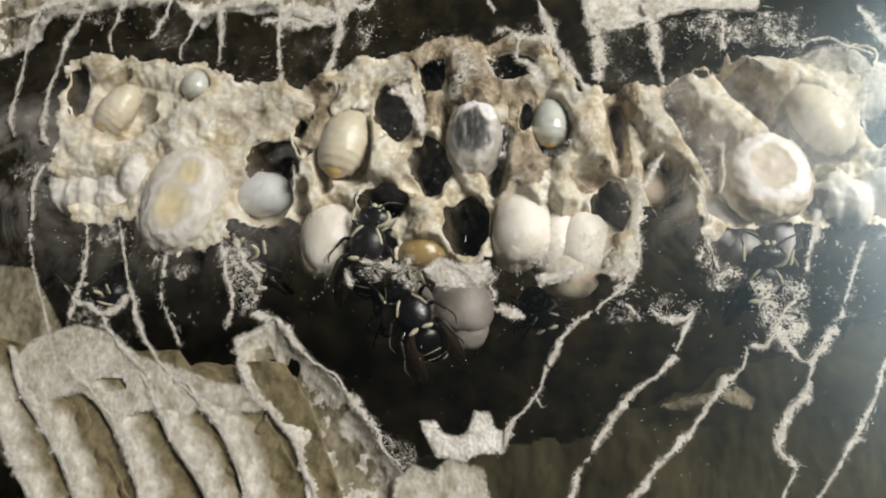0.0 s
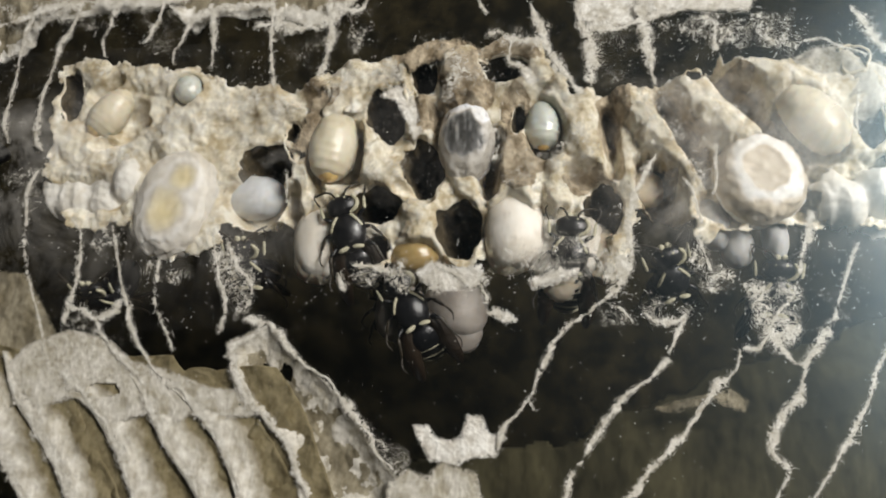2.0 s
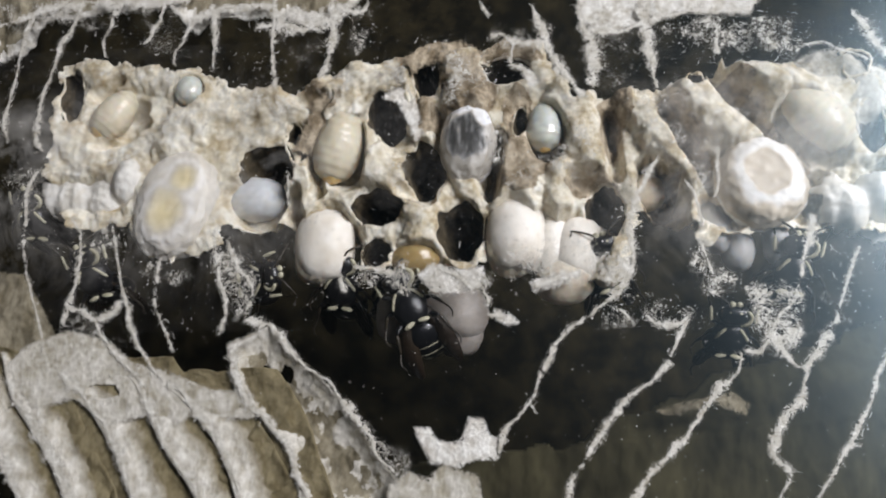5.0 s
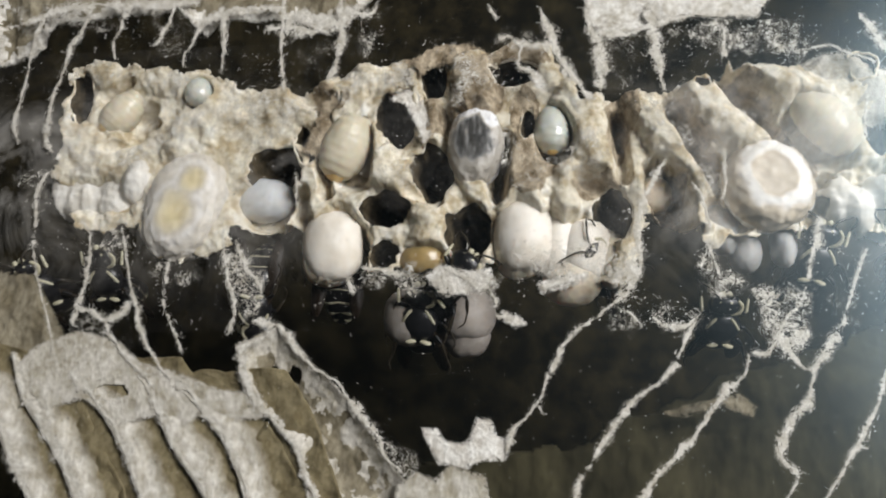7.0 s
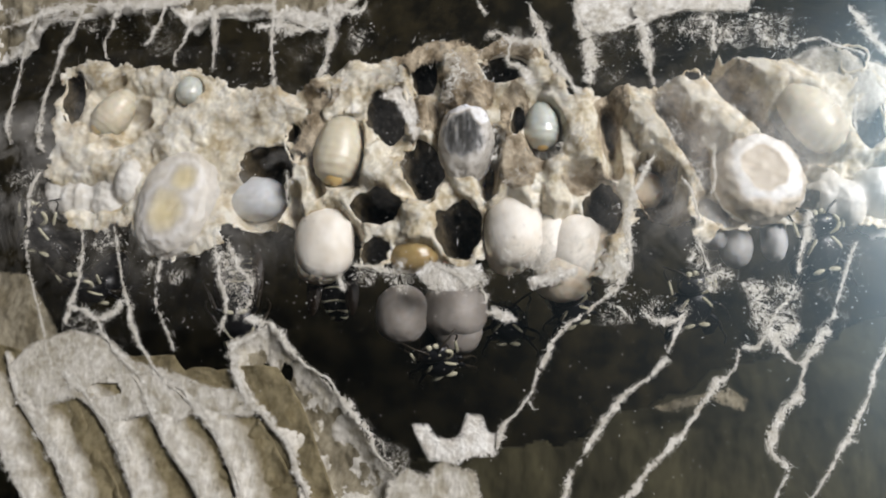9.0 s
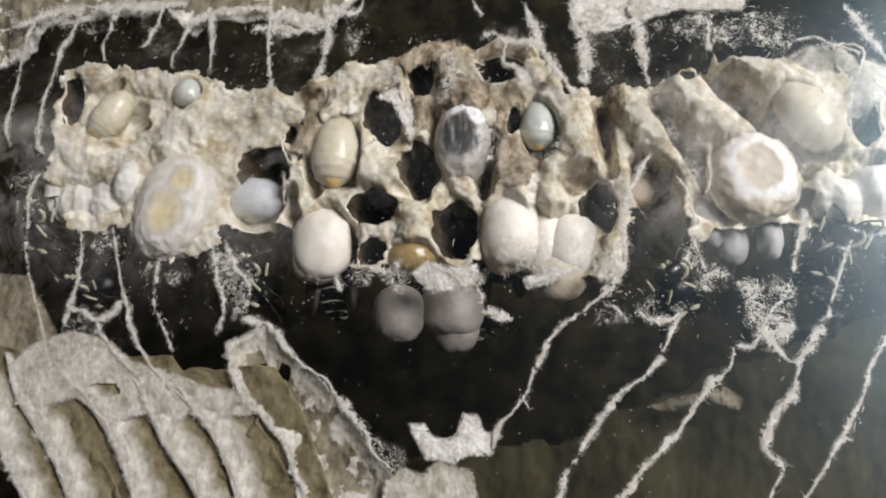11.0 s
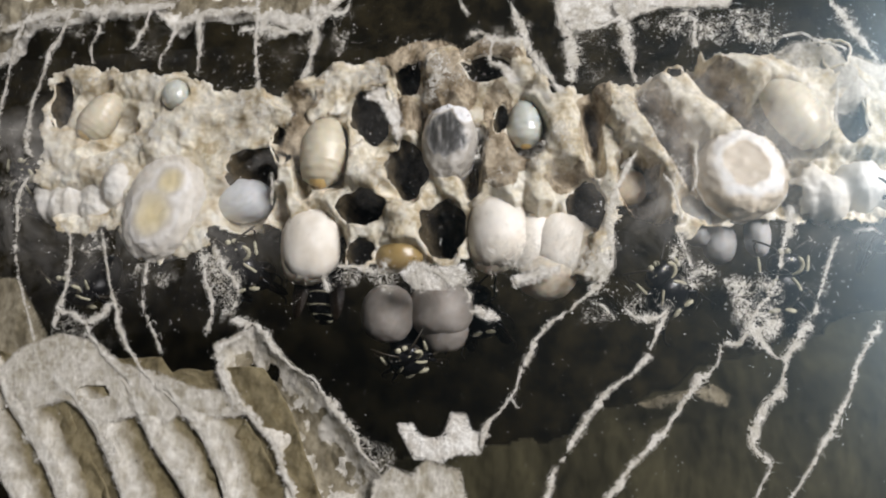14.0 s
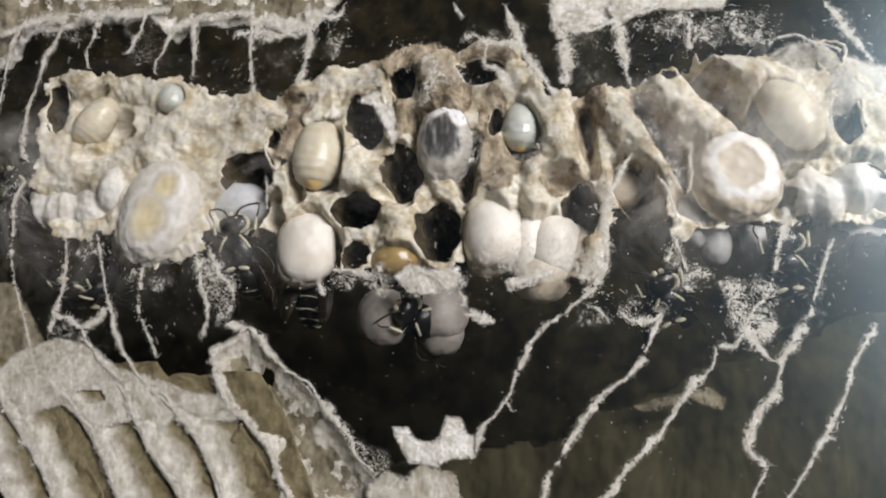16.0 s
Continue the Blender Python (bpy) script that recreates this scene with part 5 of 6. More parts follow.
# a broken white cap; the dark inside its hole is painted on the closed dome


def painted_hole_film(u, w):
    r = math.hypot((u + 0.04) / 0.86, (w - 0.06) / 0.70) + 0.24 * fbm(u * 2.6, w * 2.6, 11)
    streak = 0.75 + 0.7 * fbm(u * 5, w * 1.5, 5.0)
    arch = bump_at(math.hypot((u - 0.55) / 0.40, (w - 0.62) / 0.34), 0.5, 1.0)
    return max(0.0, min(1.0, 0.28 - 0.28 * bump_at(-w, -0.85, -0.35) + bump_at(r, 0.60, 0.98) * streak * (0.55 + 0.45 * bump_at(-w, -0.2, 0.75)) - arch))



TORN = blend_material("torn_bluish_silk_painted_hole", [(0.0, (0.93, 0.94, 0.97)), (0.25, (0.56, 0.53, 0.48)), (0.6, (0.26, 0.26, 0.26)), (1.0, (0.06, 0.06, 0.058))], 0.35)
pressed("silk_cap", (4.2, 3.4, 16.0), 3.9, 3.0, 5.8, 0, 0.7, TORN, painted_hole_film, comb, "broken white silk cap with a painted dark hole", 61)


AMBER_SKIN = material("brownish_amber_larva_skin", (0.38, 0.28, 0.12), 0.3, (0.24, 0.165, 0.07), 150, 0.15, 900, (0.3, 0.7), sss=0.5, coat=0.3, grain_mix=0.15)


def larva(c, rx, ry, rz, turn, mat, label, seed, head=None, grooves=9, taper=0.12):
    ob = thing("larva", (c[0], c[1] + 0.5, c[2]), label, "larva", "brood of the comb")
    v, f = lump((0, 0, 0), rx, ry, rz, turn, 0.03, seed, 2.15, 40, 44, grooves, taper)
    part("body", v, f, mat, ob)
    if head:
        hx, hz, r = head
        v, f = lump((hx, -0.25, hz), r, r, r * 0.85, 0, 0.03, seed + 5)
        part("head", v, f, AMBER, ob, "pale amber head")
    return ob


larva_main = larva((-13.9, 3.4, 15.6), 3.35, 2.9, 5.2, 0, LARVA, "fat cream segmented larva hanging in its cell", 51, (0.0, -4.25, 1.6))
larva_tilted = larva((-48.6, 3, 22.8), 2.6, 2.4, 4.0, 35, LARVA, "cream larva with an amber tip lying in its cell", 52, (-1.75, -2.55, 1.45))
larva((-36.7, 2.8, 25.5), 2.1, 2.0, 2.3, 0, LARVA_CLEAR, "small grey translucent young larva", 53, None, 0)
larva((14.7, 3.8, 18.4), 2.4, 2.3, 3.5, 0, LARVA_CLEAR, "bluish translucent larva with a pale amber tip", 54, (0.1, -3.1, 0.9), 7, 0.22)
larva_right = larva((50.5, 3.4, 18.0), 3.3, 2.9, 5.7, -34, LARVA, "plump cream larva curled in its cell", 55)
larva((-3.2, 5, 0.6), 3.4, 2.6, 2.7, 0, AMBER_SKIN, "yellow larva behind torn white pulp", 56, None, 0)

# ---- wasps ----
CHITIN = material("black_chitin", (0.012, 0.012, 0.014), 0.3, (0.006, 0.006, 0.007), 500, 0.15, 3000, spec=0.5)
IVORY = material("ivory_chitin", (0.62, 0.60, 0.46), 0.5, (0.40, 0.37, 0.25), 600, 0.15, 3000)
HORN = material("brown_horn", (0.045, 0.035, 0.022), 0.4, (0.02, 0.016, 0.01), 600, 0.2, 3000)
WING = material("smoky_amber_wing", (0.028, 0.017, 0.007), 0.5, (0.014, 0.008, 0.004), 300, 0.2, 2000, stretch=(1, 1, 0.3))
WING.node_tree.nodes["Principled BSDF"].inputs["Alpha"].default_value = 0.72


def stripe(points, radius, parent, label, mat=None, name="stripe"):
    v, f = rope(points, radius, 7, 0.1, points[0][0], 0.2, 0.5)
    return part(name, v, f, mat or IVORY, parent, label)


def plate(outline, y, thick, parent, mat, name, label):
    """A thin wing or blade with rounded outline in the plane of the glass."""
    run = curve_points([(*p, 0.0) for p in outline + outline[:1]], 0.4)[:-1]
    n, verts = len(run), []
    cx, cz = sum(p.x for p in run) / n, sum(p.y for p in run) / n
    for d in (-thick, thick):
        verts += [(p.x * MM, (y + d + 0.12 * fbm(p.x, p.y)) * MM, p.y * MM) for p in run] + [(cx * MM, (y + 1.6 * d - 0.1) * MM, cz * MM)]
    faces = []
    for k in range(n):
        j = (k + 1) % n
        faces += [(k, j, n), (n + 1 + j, n + 1 + k, 2 * n + 1), (k, n + 1 + k, n + 1 + j, j)]
    return part(name, verts, faces, mat, parent, label)


def wasp():
    """Head towards +z, back towards the glass."""
    ob = thing("wasp", (0, 0, 0), "black and ivory wasp crawling on the comb", "wasp", "wasps on the nest")
    v, f = lump((0, 0, 0), 2.3, 1.75, 2.5, 0, 0.02, 3, 2.2, 40, 28, 0, -0.12)
    thorax = part("thorax", v, f, CHITIN, ob, "glossy black thorax")
    for e in (-1, 1):
        stripe([(e * 0.85, -1.15, 2.15), (e * 1.5, -1.2, 1.3), (e * 2.05, -0.95, 0.3)], 0.22, thorax, "ivory shoulder stripe")
        v, f = lump((e * 0.95, -1.05, -2.2), 0.75, 0.35, 0.3, e * 12, 0.1, e)
        part("rear_spot", v, f, IVORY, thorax, "ivory spot on the rear of the thorax")
    v, f = lump((0, -0.1, 3.6), 2.05, 1.3, 1.35, 0, 0.02, 7, 2.4, 32, 20)
    head = part("head", v, f, CHITIN, ob, "black head with ivory face marks")
    for e in (-1, 1):
        v, f = lump((e * 1.35, -0.25, 3.65), 0.62, 0.75, 0.95, e * 15, 0.0, 1, 2.0, 24, 16)
        part("eye", v, f, HORN, head, "dark brown compound eye")
        v, f = lump((e * 0.55, -0.85, 4.35), 0.42, 0.3, 0.26, 0, 0.1, e + 2)
        part("face_mark", v, f, IVORY, head, "ivory face mark")
        v, f = lump((e * 0.45, 0.1, 5.0), 0.42, 0.4, 0.5, e * -15, 0.05, e + 4)
        part("mandible", v, f, IVORY, head, "ivory mandible")
        stripe([(e * 0.5, -0.7, 4.6), (e * 1.1, -0.6, 5.6), (e * 2.3, 0.2, 6.1), (e * 3.5, 1.4, 6.2)], (0.16, 0.13), head, "dark jointed antenna", HORN, "antenna")
    stripe([(0.9, -0.7, 2.45), (1.75, -0.8, 2.95), (2.0, -0.7, 3.8), (1.5, -0.75, 4.65)], 0.3, head, "ivory cheek crescent", name="cheek")
    v, f = lump((0, 0.3, -4.4), 2.5, 2.2, 4.2, 0, 0.015, 11, 2.1, 40, 36, 0, -0.22)
    abdomen = part("abdomen", v, f, CHITIN, ob, "black banded abdomen")
    abdomen.location, abdomen.rotation_euler = (0, 0.4 * MM, -2.3 * MM), (radians(66), 0, 0)
    for z, r, h in ((-3.2, 2.5, 0.14), (-5.1, 2.3, 0.22), (-6.6, 1.8, 0.24), (-7.7, 1.2, 0.2)):
        pts = [(math.sin(a) * r, 0.3 - math.cos(a) * r * 0.86, z + 0.25 * math.cos(3 * a)) for a in (-1.35, -0.9, -0.45, 0.0, 0.45, 0.9, 1.35)]
        stripe(pts, h, abdomen, "ivory abdominal band", name="band")
    for e in (-1, 1):
        wing = plate([(e * 1.3, 0.4), (e * 2.4, -1.0), (e * 3.5, -5.0), (e * 3.3, -8.6), (e * 2.3, -9.2), (e * 1.2, -4.5)], -0.9, 0.05, ob, WING, "wing", "folded smoky amber wing")
        wing.rotation_euler = (radians(34), 0, 0)
        for z0, kx, kz, fx, fz in ((1.4, 2.7, 2.6, 2.9, 4.4), (0.0, 3.0, 0.2, 4.0, -1.2), (-1.2, 2.9, -2.4, 3.5, -4.6)):
            leg = stripe([(e * 1.4, 0.6, z0), (e * kx * 0.7, 0.2, (z0 + kz) / 2 + 0.2), (e * kx, -0.2, kz)], (0.34, 0.24), ob, "", CHITIN, "leg")
            stripe([(e * kx, -0.2, kz), (e * (kx + fx) / 2, 0.1, (kz + fz) / 2), (e * fx, 0.5, fz)], (0.26, 0.18), leg, "ivory shin" if z0 > 0 else "dark shin", IVORY if z0 > 0 else HORN, "shin")
            stripe([(e * fx, 0.5, fz), (e * (fx + 0.5), 0.5, fz + (1.3 if z0 > 0 else -1.2)), (e * (fx + 0.2), 0.4, fz + (2.0 if z0 > 0 else -2.2))], (0.14, 0.09), leg, "dark foot", HORN, "foot")
    for p in (ob, *ob.children_recursive):
        if p.data:
            p.data.transform(Matrix.Diagonal((1.08, 0.95, 1.08, 1)))
        if p.data and p.parent == ob:
            p.location = (p.location.x * 1.08, p.location.y * 0.95, p.location.z * 1.08)
    return ob


WASPS = [wasp()]
for k in range(9):
    WASPS.append(copy_thing(WASPS[0], pose(0, 0, 0)))


# loose pulp, fibres and dust that cling to the glass
verts, faces = [], []
for x, z, w in FLAKES:
    for k in range(2):
        r = abs(random.gauss(0, 1.0)) * (0.22 + 0.42 * w)
        a = random.random() * 6.283
        blotch(verts, faces, x + r * math.cos(a), z + r * math.sin(a), 0.025 + 0.13 * random.random() ** 4, 0.3)
for k in range(4000):  # dust over the whole pane
    blotch(verts, faces, random.uniform(-70, 66), random.uniform(-36, 42), 0.018 + 0.06 * random.random() ** 5, 0.2, 0.01)
for c, rx, rz, count in SMEARS:
    for k in range(count // 14):
        hair(verts, faces, random.gauss(c[0], rx), random.gauss(c[1], rz), random.random() * 6.283, 0.12 + 0.5 * random.random() ** 2, 0.010 + 0.018 * random.random(), random.gauss(0, 1.2))
    for k in range(count // 3):
        blotch(verts, faces, random.gauss(c[0], rx), random.gauss(c[1], rz), 0.018 + 0.12 * random.random() ** 6, 0.3)
tagged(link_mesh("pulp_flakes", verts, faces, PULP, False), "fine white pulp flakes and dust clinging to the glass", "dust", kind="stuff")

verts, faces = [], []
for x, z, w in FLAKES + [(random.gauss(c[0], rx), random.gauss(c[1], rz), 0.5) for c, rx, rz, count in SMEARS for k in range(count // 9)]:
    if random.random() < 0.3:
        r, a, b = random.gauss(0, 0.35 + 0.4 * w), random.random() * 6.283, random.random() * 6.283
        px, pz, ln, t = x + r * math.cos(a), z + r * math.sin(a), 0.2 + 0.9 * random.random() ** 2, 0.014 + 0.022 * random.random()
        bend, first, n = random.gauss(0, 0.9), len(verts), 4
        for k in range(n + 1):
            for e, d in ((1, 0.03), (-1, 0.03), (0, 0.09)):
                verts.append(((px + e * t * math.sin(b)) * MM, d * MM, (pz - e * t * math.cos(b)) * MM))
            px, pz, b = px + ln / n * math.cos(b), pz + ln / n * math.sin(b), b + bend / n
        for k in range(n):
            for i in range(3):
                j = (i + 1) % 3
                faces.append((first + 3 * k + i, first + 3 * k + j, first + 3 * k + 3 + j, first + 3 * k + 3 + i))
dots, dot_faces = [], []
for k in range(420):
    blotch(dots, dot_faces, random.uniform(-60, 62), random.uniform(-30, 34), 0.03 + 0.13 * random.random() ** 4, 0.3, 0.02)
for c, rx, rz, count in (((-14.8, 1.0), 2.6, 3.2, 24), ((10.1, 2.0), 2.4, 3.4, 36), ((4.9, 15.7), 2.0, 2.4, 60), ((17.2, -0.8), 3.2, 2.6, 22), ((42.4, 7.9), 3.6, 3.6, 16), ((-36.2, 6.8), 3.4, 4.0, 14), ((4.2, 24.5), 3.0, 2.6, 50), ((-43.4, -19.3), 12.0, 5.0, 60)):
    for k in range(count):
        hair(dots, dot_faces, random.gauss(c[0], rx), random.gauss(c[1], rz), random.random() * 6.283, 0.1 + 0.45 * random.random() ** 2, 0.02 + 0.03 * random.random(), random.gauss(0, 0.8))
tagged(link_mesh("dark_grit", dots, dot_faces, HORN, False), "scattered dark grit on the glass", "dust", kind="stuff")
tagged(link_mesh("pulp_fibres", verts, faces, PULP, False), "fine pale wood fibres stuck to the glass", "dust", kind="stuff")


# ---- what moves ----
def crawl(ob, rows):
    """Rows: seconds, place in mm, lean in the plane of the glass, and optionally tip and roll."""
    rows = [(t, p, lean, (more + [0, 0])[0], (more + [0, 0])[1]) for t, p, lean, *more in rows]
    reach = (7.4, 2.6) if ob in WASPS else (0.0, 0.0)  # a wasp's head and feelers stay behind the glass
    back = 0.0 if ob in WASPS else 0.5
    walk(ob, [(t, pose(p[0] * MM, max(p[1] + back, reach[0] * math.sin(radians(max(0, tip))) + reach[1]) * MM, p[2] * MM, tip, lean, roll)) for t, p, lean, tip, roll in rows])


def motions():
    crawl(WASPS[0], [
        (0.0, (-10.2, 2.3, 0.8), 14, 2), (0.2, (-10.4, 2.3, 0.8), 0, 2), (0.4, (-10.6, 2.3, 0.9), -14, 2), (0.6, (-11.3, 2.3, 2.0), -14, 2), (0.9, (-11.7, 2.3, 2.5), -18, 2),
        (1.5, (-12.0, 2.3, 2.6), -18, 2), (2.0, (-11.8, 2.3, 3.0), -15, 2), (2.2, (-12.2, 2.3, 2.9), -12, 2), (2.4, (-11.6, 2.3, 1.2), -12, 2), (2.6, (-10.3, 2.6, -1.2), -2, 2),
        (2.8, (-10.1, 3.4, -2.8), 2, 2), (3.0, (-10.2, 7, -4.6), 20, 34), (3.5, (-10.5, 7.5, -6.4), 20, 34), (4.0, (-11.4, 7.5, -6.6), 12, 34), (5.2, (-14.5, 9, -2.3), 4, 30), (6.3, (-15.6, 11, 3.2), 0, -35),
        (7.5, (-16.0, 11, 3.0), 3, -35), (9.0, (-15.6, 11, 3.0), 0, -35), (11.5, (-15.7, 11, 2.9), -2, -35), (13.0, (-15.5, 11, 2.6), 3, -35), (14.5, (-15.2, 11, 2.5), 5, -35), (16.0, (-15.9, 11, 2.3), 8, -35)])
    crawl(WASPS[1], [
        (0.0, (13.3, 20, -6.2), -20, 70), (1.0, (12.9, 10, -11.1), -5, 70), (1.2, (13.3, 6, -10.1), 0, 60), (1.5, (16.3, 4, -5.9), 8, 15), (1.8, (17.7, 3, -2.8), 10, 3), (2.1, (18.0, 2.5, 0.1), 4, 3), (2.5, (17.1, 2.4, 1.2), 3, 3),
        (3.0, (17.2, 2.4, 1.7), 3, 3), (3.5, (17.8, 2.4, 2.4), -4, 3), (3.9, (18.2, 2.6, 1.6), 8, 3), (4.2, (20.4, 4, 0.8), 10, 15), (5.2, (22.9, 7, -1.7), -25, 40), (6.3, (22.8, 6.7, -1.3), -55, 40),
        (7.0, (22.2, 6.7, -0.9), -58, 40), (8.0, (22.9, 6.8, -1.1), -50, 40), (9.2, (18.2, 16, -6.5), -15, 70), (10.5, (18.2, 24, 7.2), 0, 20), (16.0, (18.9, 24, 15.9), 0, 0)])
    crawl(WASPS[2], [
        (0.0, (-3.8, 4.6, -8.4), -26, 4), (1.0, (-3.6, 4.4, -8.3), -26, 4), (2.0, (-3.2, 4.2, -7.6), -26, 4), (3.0, (-2.8, 3.8, -7.1), -26, 2), (3.5, (-3.0, 3.6, -7.1), -26, 2), (4.0, (-3.1, 3.6, -6.9), -26, 2),
        (6.5, (-5.2, 4.2, -7.6), -26, 6), (6.8, (-5.6, 4.6, -8.1), -24, 12), (7.0, (-3.5, 5.0, -8.5), 5, 30), (7.4, (1.0, 6.6, -8.5), 55, 55), (8.0, (2.8, 6.8, -10.2), 70, 55), (8.5, (-0.2, 7, -14.0), 20, 55), (9.0, (0.1, 7.5, -14.0), -15, 75), (10.0, (2.2, 20, -5.6), -10, 70), (11.3, (3.8, 24, -7.0), 0, 75), 
        (12.5, (6.8, 20, -9.5), -15, 80), (13.0, (6.6, 8.6, -12.0), -25, 80), (13.5, (3.3, 8.6, -12.5), -25, 80), (14.0, (-2.1, 9, -13.9), -20, 80), (14.5, (-5.6, 12, -13.6), -5, 80), (15.0, (-8.9, 24, -4.8), 0, 70), (16.0, (-8.1, 26, 3.4), 0, 40)])
    crawl(WASPS[3], [
        (0.0, (-9.4, 22, -5.7), 0, 50), (4.0, (-8.7, 18, -3.9), 0, 50), (5.4, (-7.5, 9, -4.0), 0, 50), (6.3, (-6.3, 3.6, -3.3), -4, 10), (6.6, (-3.1, 3.4, -3.0), 20, 10), (7.0, (0.6, 3.6, -3.8), 40, 10), (7.4, (5.0, 4.2, -5.9), 55, 10),
        (7.8, (7.3, 5, -8.2), 40, 10), (8.4, (8.6, 6.5, -11.8), 10, 50), (9.2, (8.9, 22, -5.4), 0, 60), (11.5, (7.3, 26, 6.2), 0, 20), (14.0, (6.5, 22, -5.6), -10, 40), (14.6, (4.7, 10, -7.7), -10, -30),
        (15.0, (4.0, 9, -4.4), 0, -30), (15.5, (2.4, 6.4, -6.3), -30, 50), (16.0, (0.9, 6.2, -8.1), -62, 50)])
    crawl(WASPS[4], [
        (0.0, (-28.2, 8.5, -1.5), -8, 50), (1.0, (-27.8, 8, -1.4), -4, 50), (2.0, (-27.6, 8, -0.7), 0, 50), (3.0, (-27.6, 8, -0.6), 4, 50), (4.0, (-27.3, 8.5, -0.2), 10, 50), (4.8, (-26.9, 9, -1.3), 65, 50), (5.6, (-26.8, 9, -3.8), 125, -40), (6.3, (-27.8, 11, -4.8), 182, -40),
        (7.0, (-28.5, 11, -5.3), 184, -40), (8.2, (-28.2, 11, -6.0), 180, -40), (9.0, (-29.5, 11, -7.8), 178, -40), (9.8, (-28.8, 10, -7.0), 115, 50), (10.6, (-27.9, 10, -3.7), 55, 50), (11.3, (-27.3, 8, -2.5), -5, 50),
        (13.0, (-27.0, 7, -1.6), -10, 50), (14.0, (-26.6, 7, -0.8), -8, 50), (15.0, (-26.7, 6, -0.7), -6, 50), (15.5, (-26.4, 5, 0.6), -6, 10), (16.0, (-25.3, 3.4, 1.7), -6, 10)])
    crawl(WASPS[5], [
        (0.0, (-51.5, 9, -5.2), 0, 78), (2.5, (-50.2, 7, -3.5), 0, 78), (3.4, (-50.5, 5, -1.6), -25, 40), (4.0, (-50.5, 5, -1.8), -22, 40), (6.4, (-49.8, 4.6, -1.8), -5, 40), (7.0, (-49.8, 4, -2.0), 0, 40), (7.6, (-50.6, 5, -1.9), -30, 40), (8.2, (-51.1, 6, -2.5), -15, 40),
        (9.0, (-52.6, 8, -2.9), 0, 78), (12.0, (-53.2, 9, -3.1), 10, 78), (16.0, (-51.9, 9, -2.4), 0, 78)])
    crawl(WASPS[6], [
        (0.0, (-79.3, 9, 21.3), 60, 45), (3.0, (-69.3, 6, 20.9), 40, 45), (3.6, (-63.8, 4.6, 19.2), 20, 45), (4.0, (-62.7, 5, 17.3), 10, 45), (5.2, (-61.0, 8, 4.9), 0, 45), (6.4, (-60.8, 8, -5.5), -30, 45), (7.5, (-59.7, 7, -0.5), -30, 45), (8.2, (-60.0, 6, 1.0), -20, 45),
        (9.0, (-60.6, 5.4, 5.2), 15, 45), (11.5, (-61.2, 5.4, 6.3), 15, 45), (13.0, (-62.7, 5, 11.5), 30, 45), (14.0, (-62.1, 4.6, 12.8), 20, 45), (15.0, (-62.5, 4.6, 12.7), 12, 45), (16.0, (-62.6, 4.6, 12.3), 10, 45)])
    crawl(WASPS[7], [
        (0.0, (42.4, 7, -4.1), 5, 35), (1.5, (45.0, 9, -5.4), 5, 35), (3.0, (44.9, 8, -4.2), 0, 35), (3.5, (43.9, 6.4, -3.1), -6, 35), (4.0, (44.4, 6.4, -2.5), 6, 35), (5.2, (47.3, 6.4, -2.1), 10, 35), (6.5, (49.1, 5.6, -0.4), 12, 35), (8.0, (48.5, 5.6, -0.7), 10, 35),
        (9.0, (51.0, 5.2, 0.1), -12, 35), (10.2, (52.2, 5.6, -1.0), 10, 35), (11.5, (53.0, 5.6, -1.1), 28, 35), (12.5, (53.2, 5.6, -1.6), 26, 35), (13.0, (49.0, 6.5, -4.7), 5, 35), (14.0, (47.5, 6.5, -5.8), 0, 35), (15.0, (47.4, 6.5, -5.1), 8, 35), (16.0, (48.9, 6, -2.7), -8, 35)])
    crawl(WASPS[8], [
        (0.0, (47.0, 16, 0.3), 0, 45), (1.2, (40.4, 8, -2.4), -50, 45), (1.5, (38.2, 6.4, -2.7), -55, 45), (1.8, (32.6, 6.4, -2.3), -40, 45), (2.1, (31.4, 6.4, -4.2), -10, 45), (2.4, (30.5, 6.4, -7.6), 0, 45), (2.7, (31.7, 6.6, -9.0), 30, 45),
        (3.0, (35.4, 7, -8.8), 60, 45), (3.4, (40.9, 8, -7.2), 70, 45), (4.2, (40.4, 14, -9.9), 10, 45), (8.0, (36.5, 14, -6.9), 0, 45), (11.5, (33.1, 9, -5.1), -35, 45), (13.0, (33.2, 9, -5.4), -40, 45), (15.0, (34.1, 9, -5.3), -38, 45), (16.0, (33.7, 10, -6.4), -20, 45)])
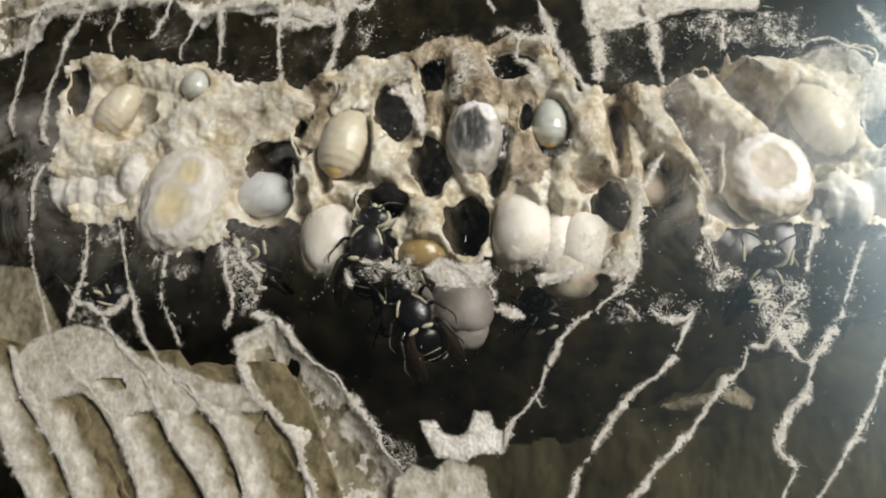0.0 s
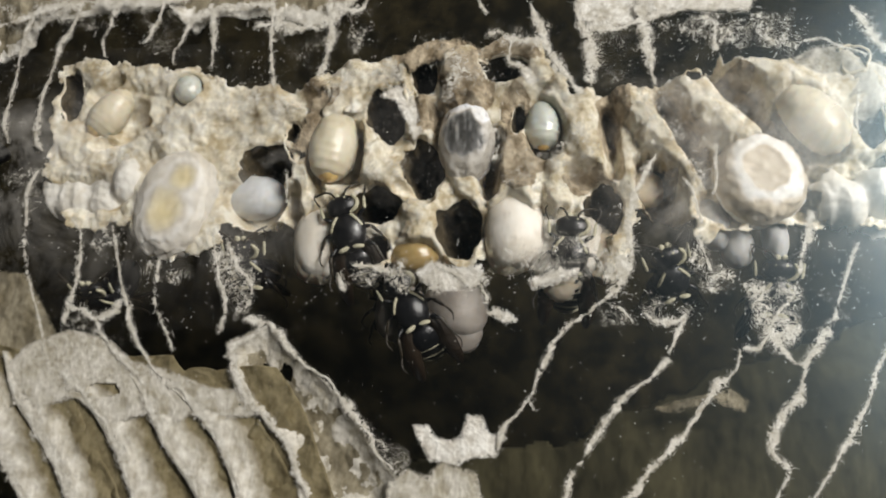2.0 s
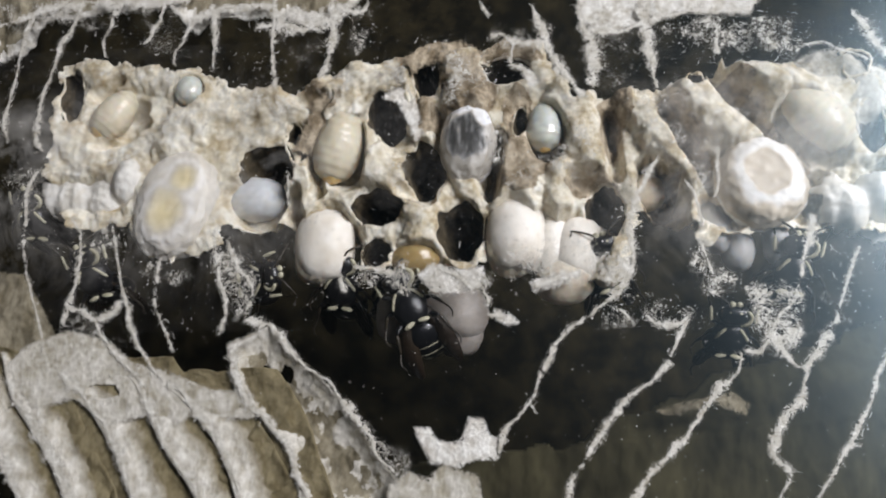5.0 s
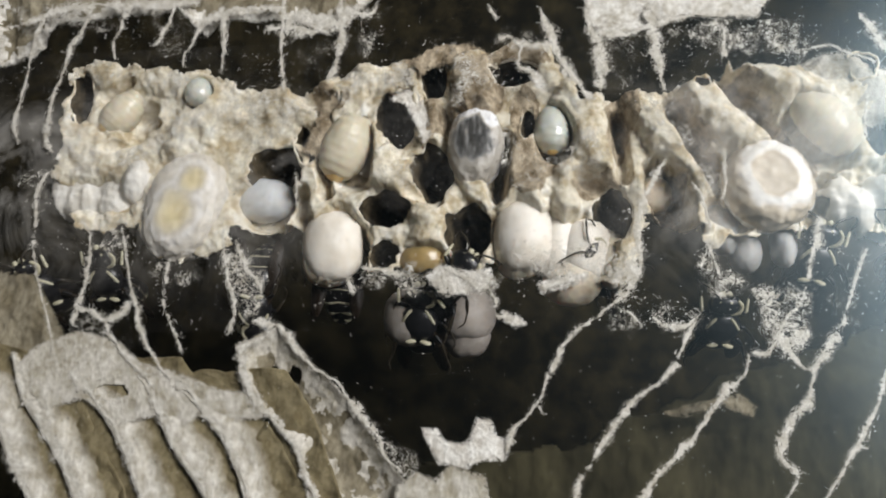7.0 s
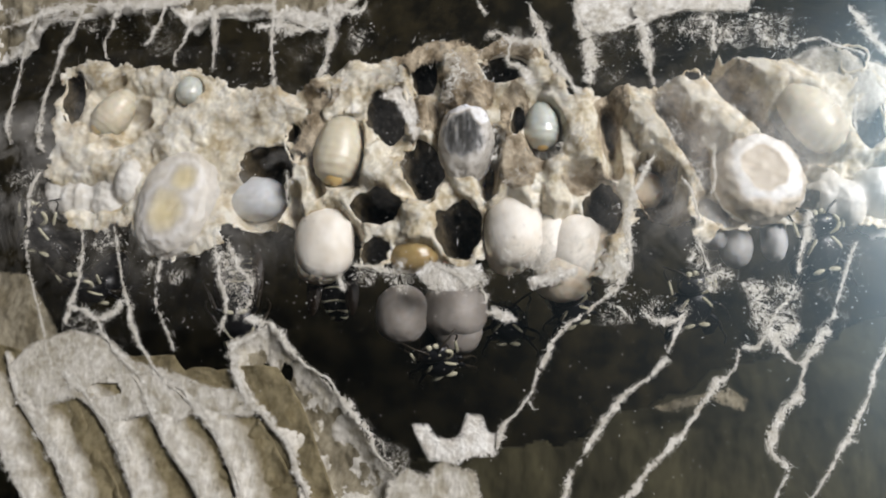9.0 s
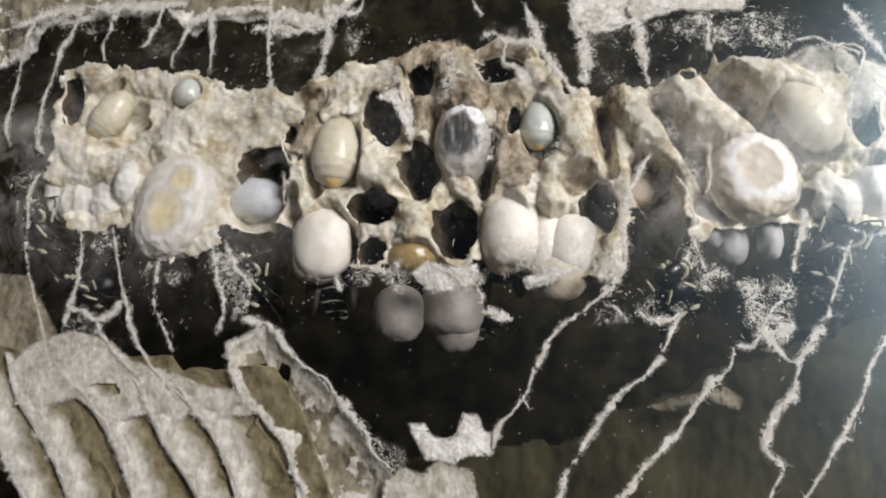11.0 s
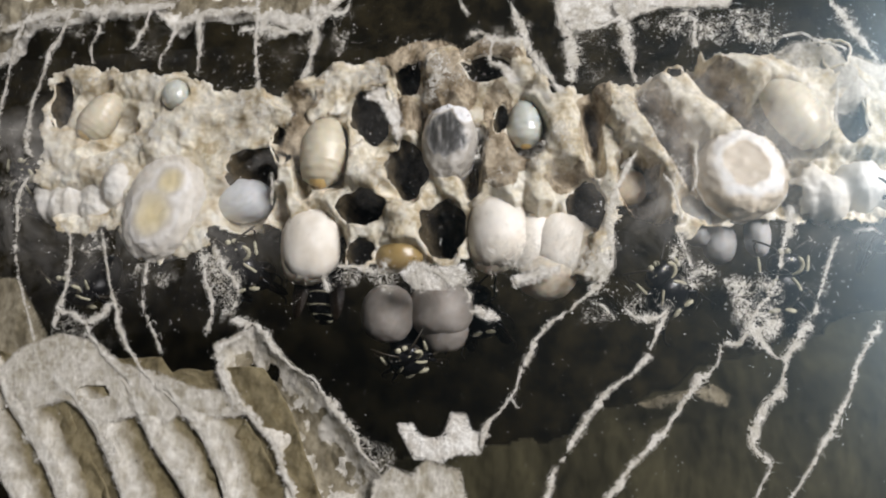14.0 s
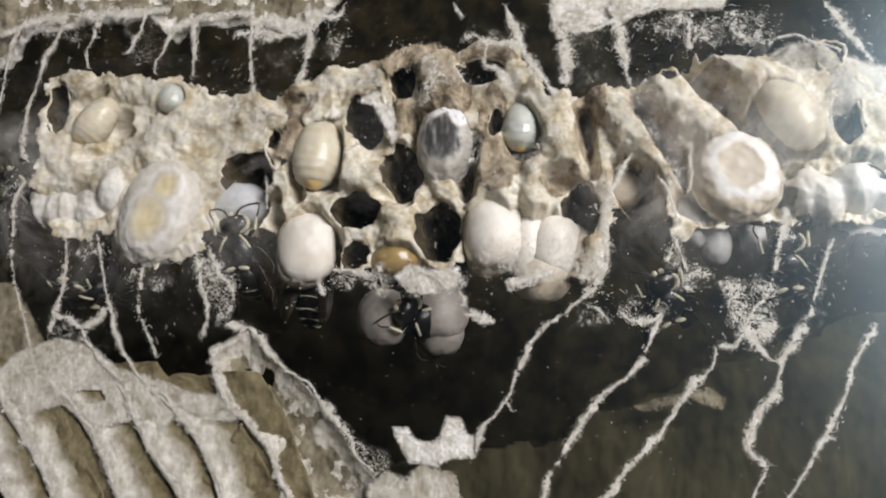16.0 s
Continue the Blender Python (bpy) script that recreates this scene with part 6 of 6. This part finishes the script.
    crawl(WASPS[9], [
        (0.0, (66.7, 9, 11.0), -30, 35), (3.0, (62.1, 6, 10.3), -50, 35), (3.5, (60.0, 5.6, 10.2), -40, 35), (4.0, (62.6, 6.5, 9.1), -20, 35), (6.5, (60.9, 7, 1.2), -20, 35), (9.0, (64.6, 8, 2.0), -20, 35), (12.5, (62.6, 6.5, 2.5), -10, 35), (14.5, (62.2, 5.4, 3.5), -10, 35),
        (16.0, (61.9, 5, 4.4), 0, 35)])
    # larvae that stretch and turn in their cells
    crawl(larva_main, [
        (0.0, (-14.3, 3.4, 16.3), 14, 0, 0), (1.0, (-14.4, 3.4, 16.4), 12, 0, 10), (2.0, (-14.7, 3.4, 16.3), 8, 6, 40), (3.0, (-14.6, 3.6, 16.3), 14, 10, 60), (4.0, (-14.3, 3.6, 16.2), 0, 18, 30), (6.5, (-14.1, 3.6, 17.0), 16, 24, 60),
        (7.0, (-14.3, 3.6, 16.9), 12, 22, 40), (7.5, (-14.6, 3.6, 16.4), 10, 14, 30), (8.0, (-14.6, 3.5, 16.3), 16, 8, 40), (9.0, (-14.0, 3.4, 15.8), 8, 2, 20), (11.5, (-14.0, 3.4, 15.6), 4, 0, 10), (13.5, (-14.0, 3.4, 15.6), 5, 0, -10), (16.0, (-14.2, 3.4, 15.9), 6, 0, 20)])
    crawl(larva_tilted, [(0.0, (-48.4, 3, 22.4), 0), (2.0, (-48.6, 3, 22.5), 2), (3.5, (-48.4, 3.3, 22.4), -3), (4.2, (-48.1, 3.2, 22.3), 0), (6.5, (-48.2, 3.6, 23.0), 4), (7.0, (-48.7, 3.8, 23.2), 6), (9.0, (-48.6, 3.4, 22.9), 2), (12.5, (-48.6, 3, 22.8), 0), (16.0, (-48.6, 3.1, 22.9), 2)])
    crawl(larva_right, [(0.0, (50.4, 3.4, 17.8), 0), (2.0, (50.4, 3.4, 17.9), -4), (3.5, (51.1, 3.8, 18.6), -14), (6.5, (51.1, 4, 19.0), -6), (8.0, (50.8, 4, 18.3), -4), (9.0, (50.4, 3.6, 18.3), 0), (12.5, (50.5, 3.4, 18.0), 0), (16.0, (50.6, 3.4, 18.2), 2)])


motions()
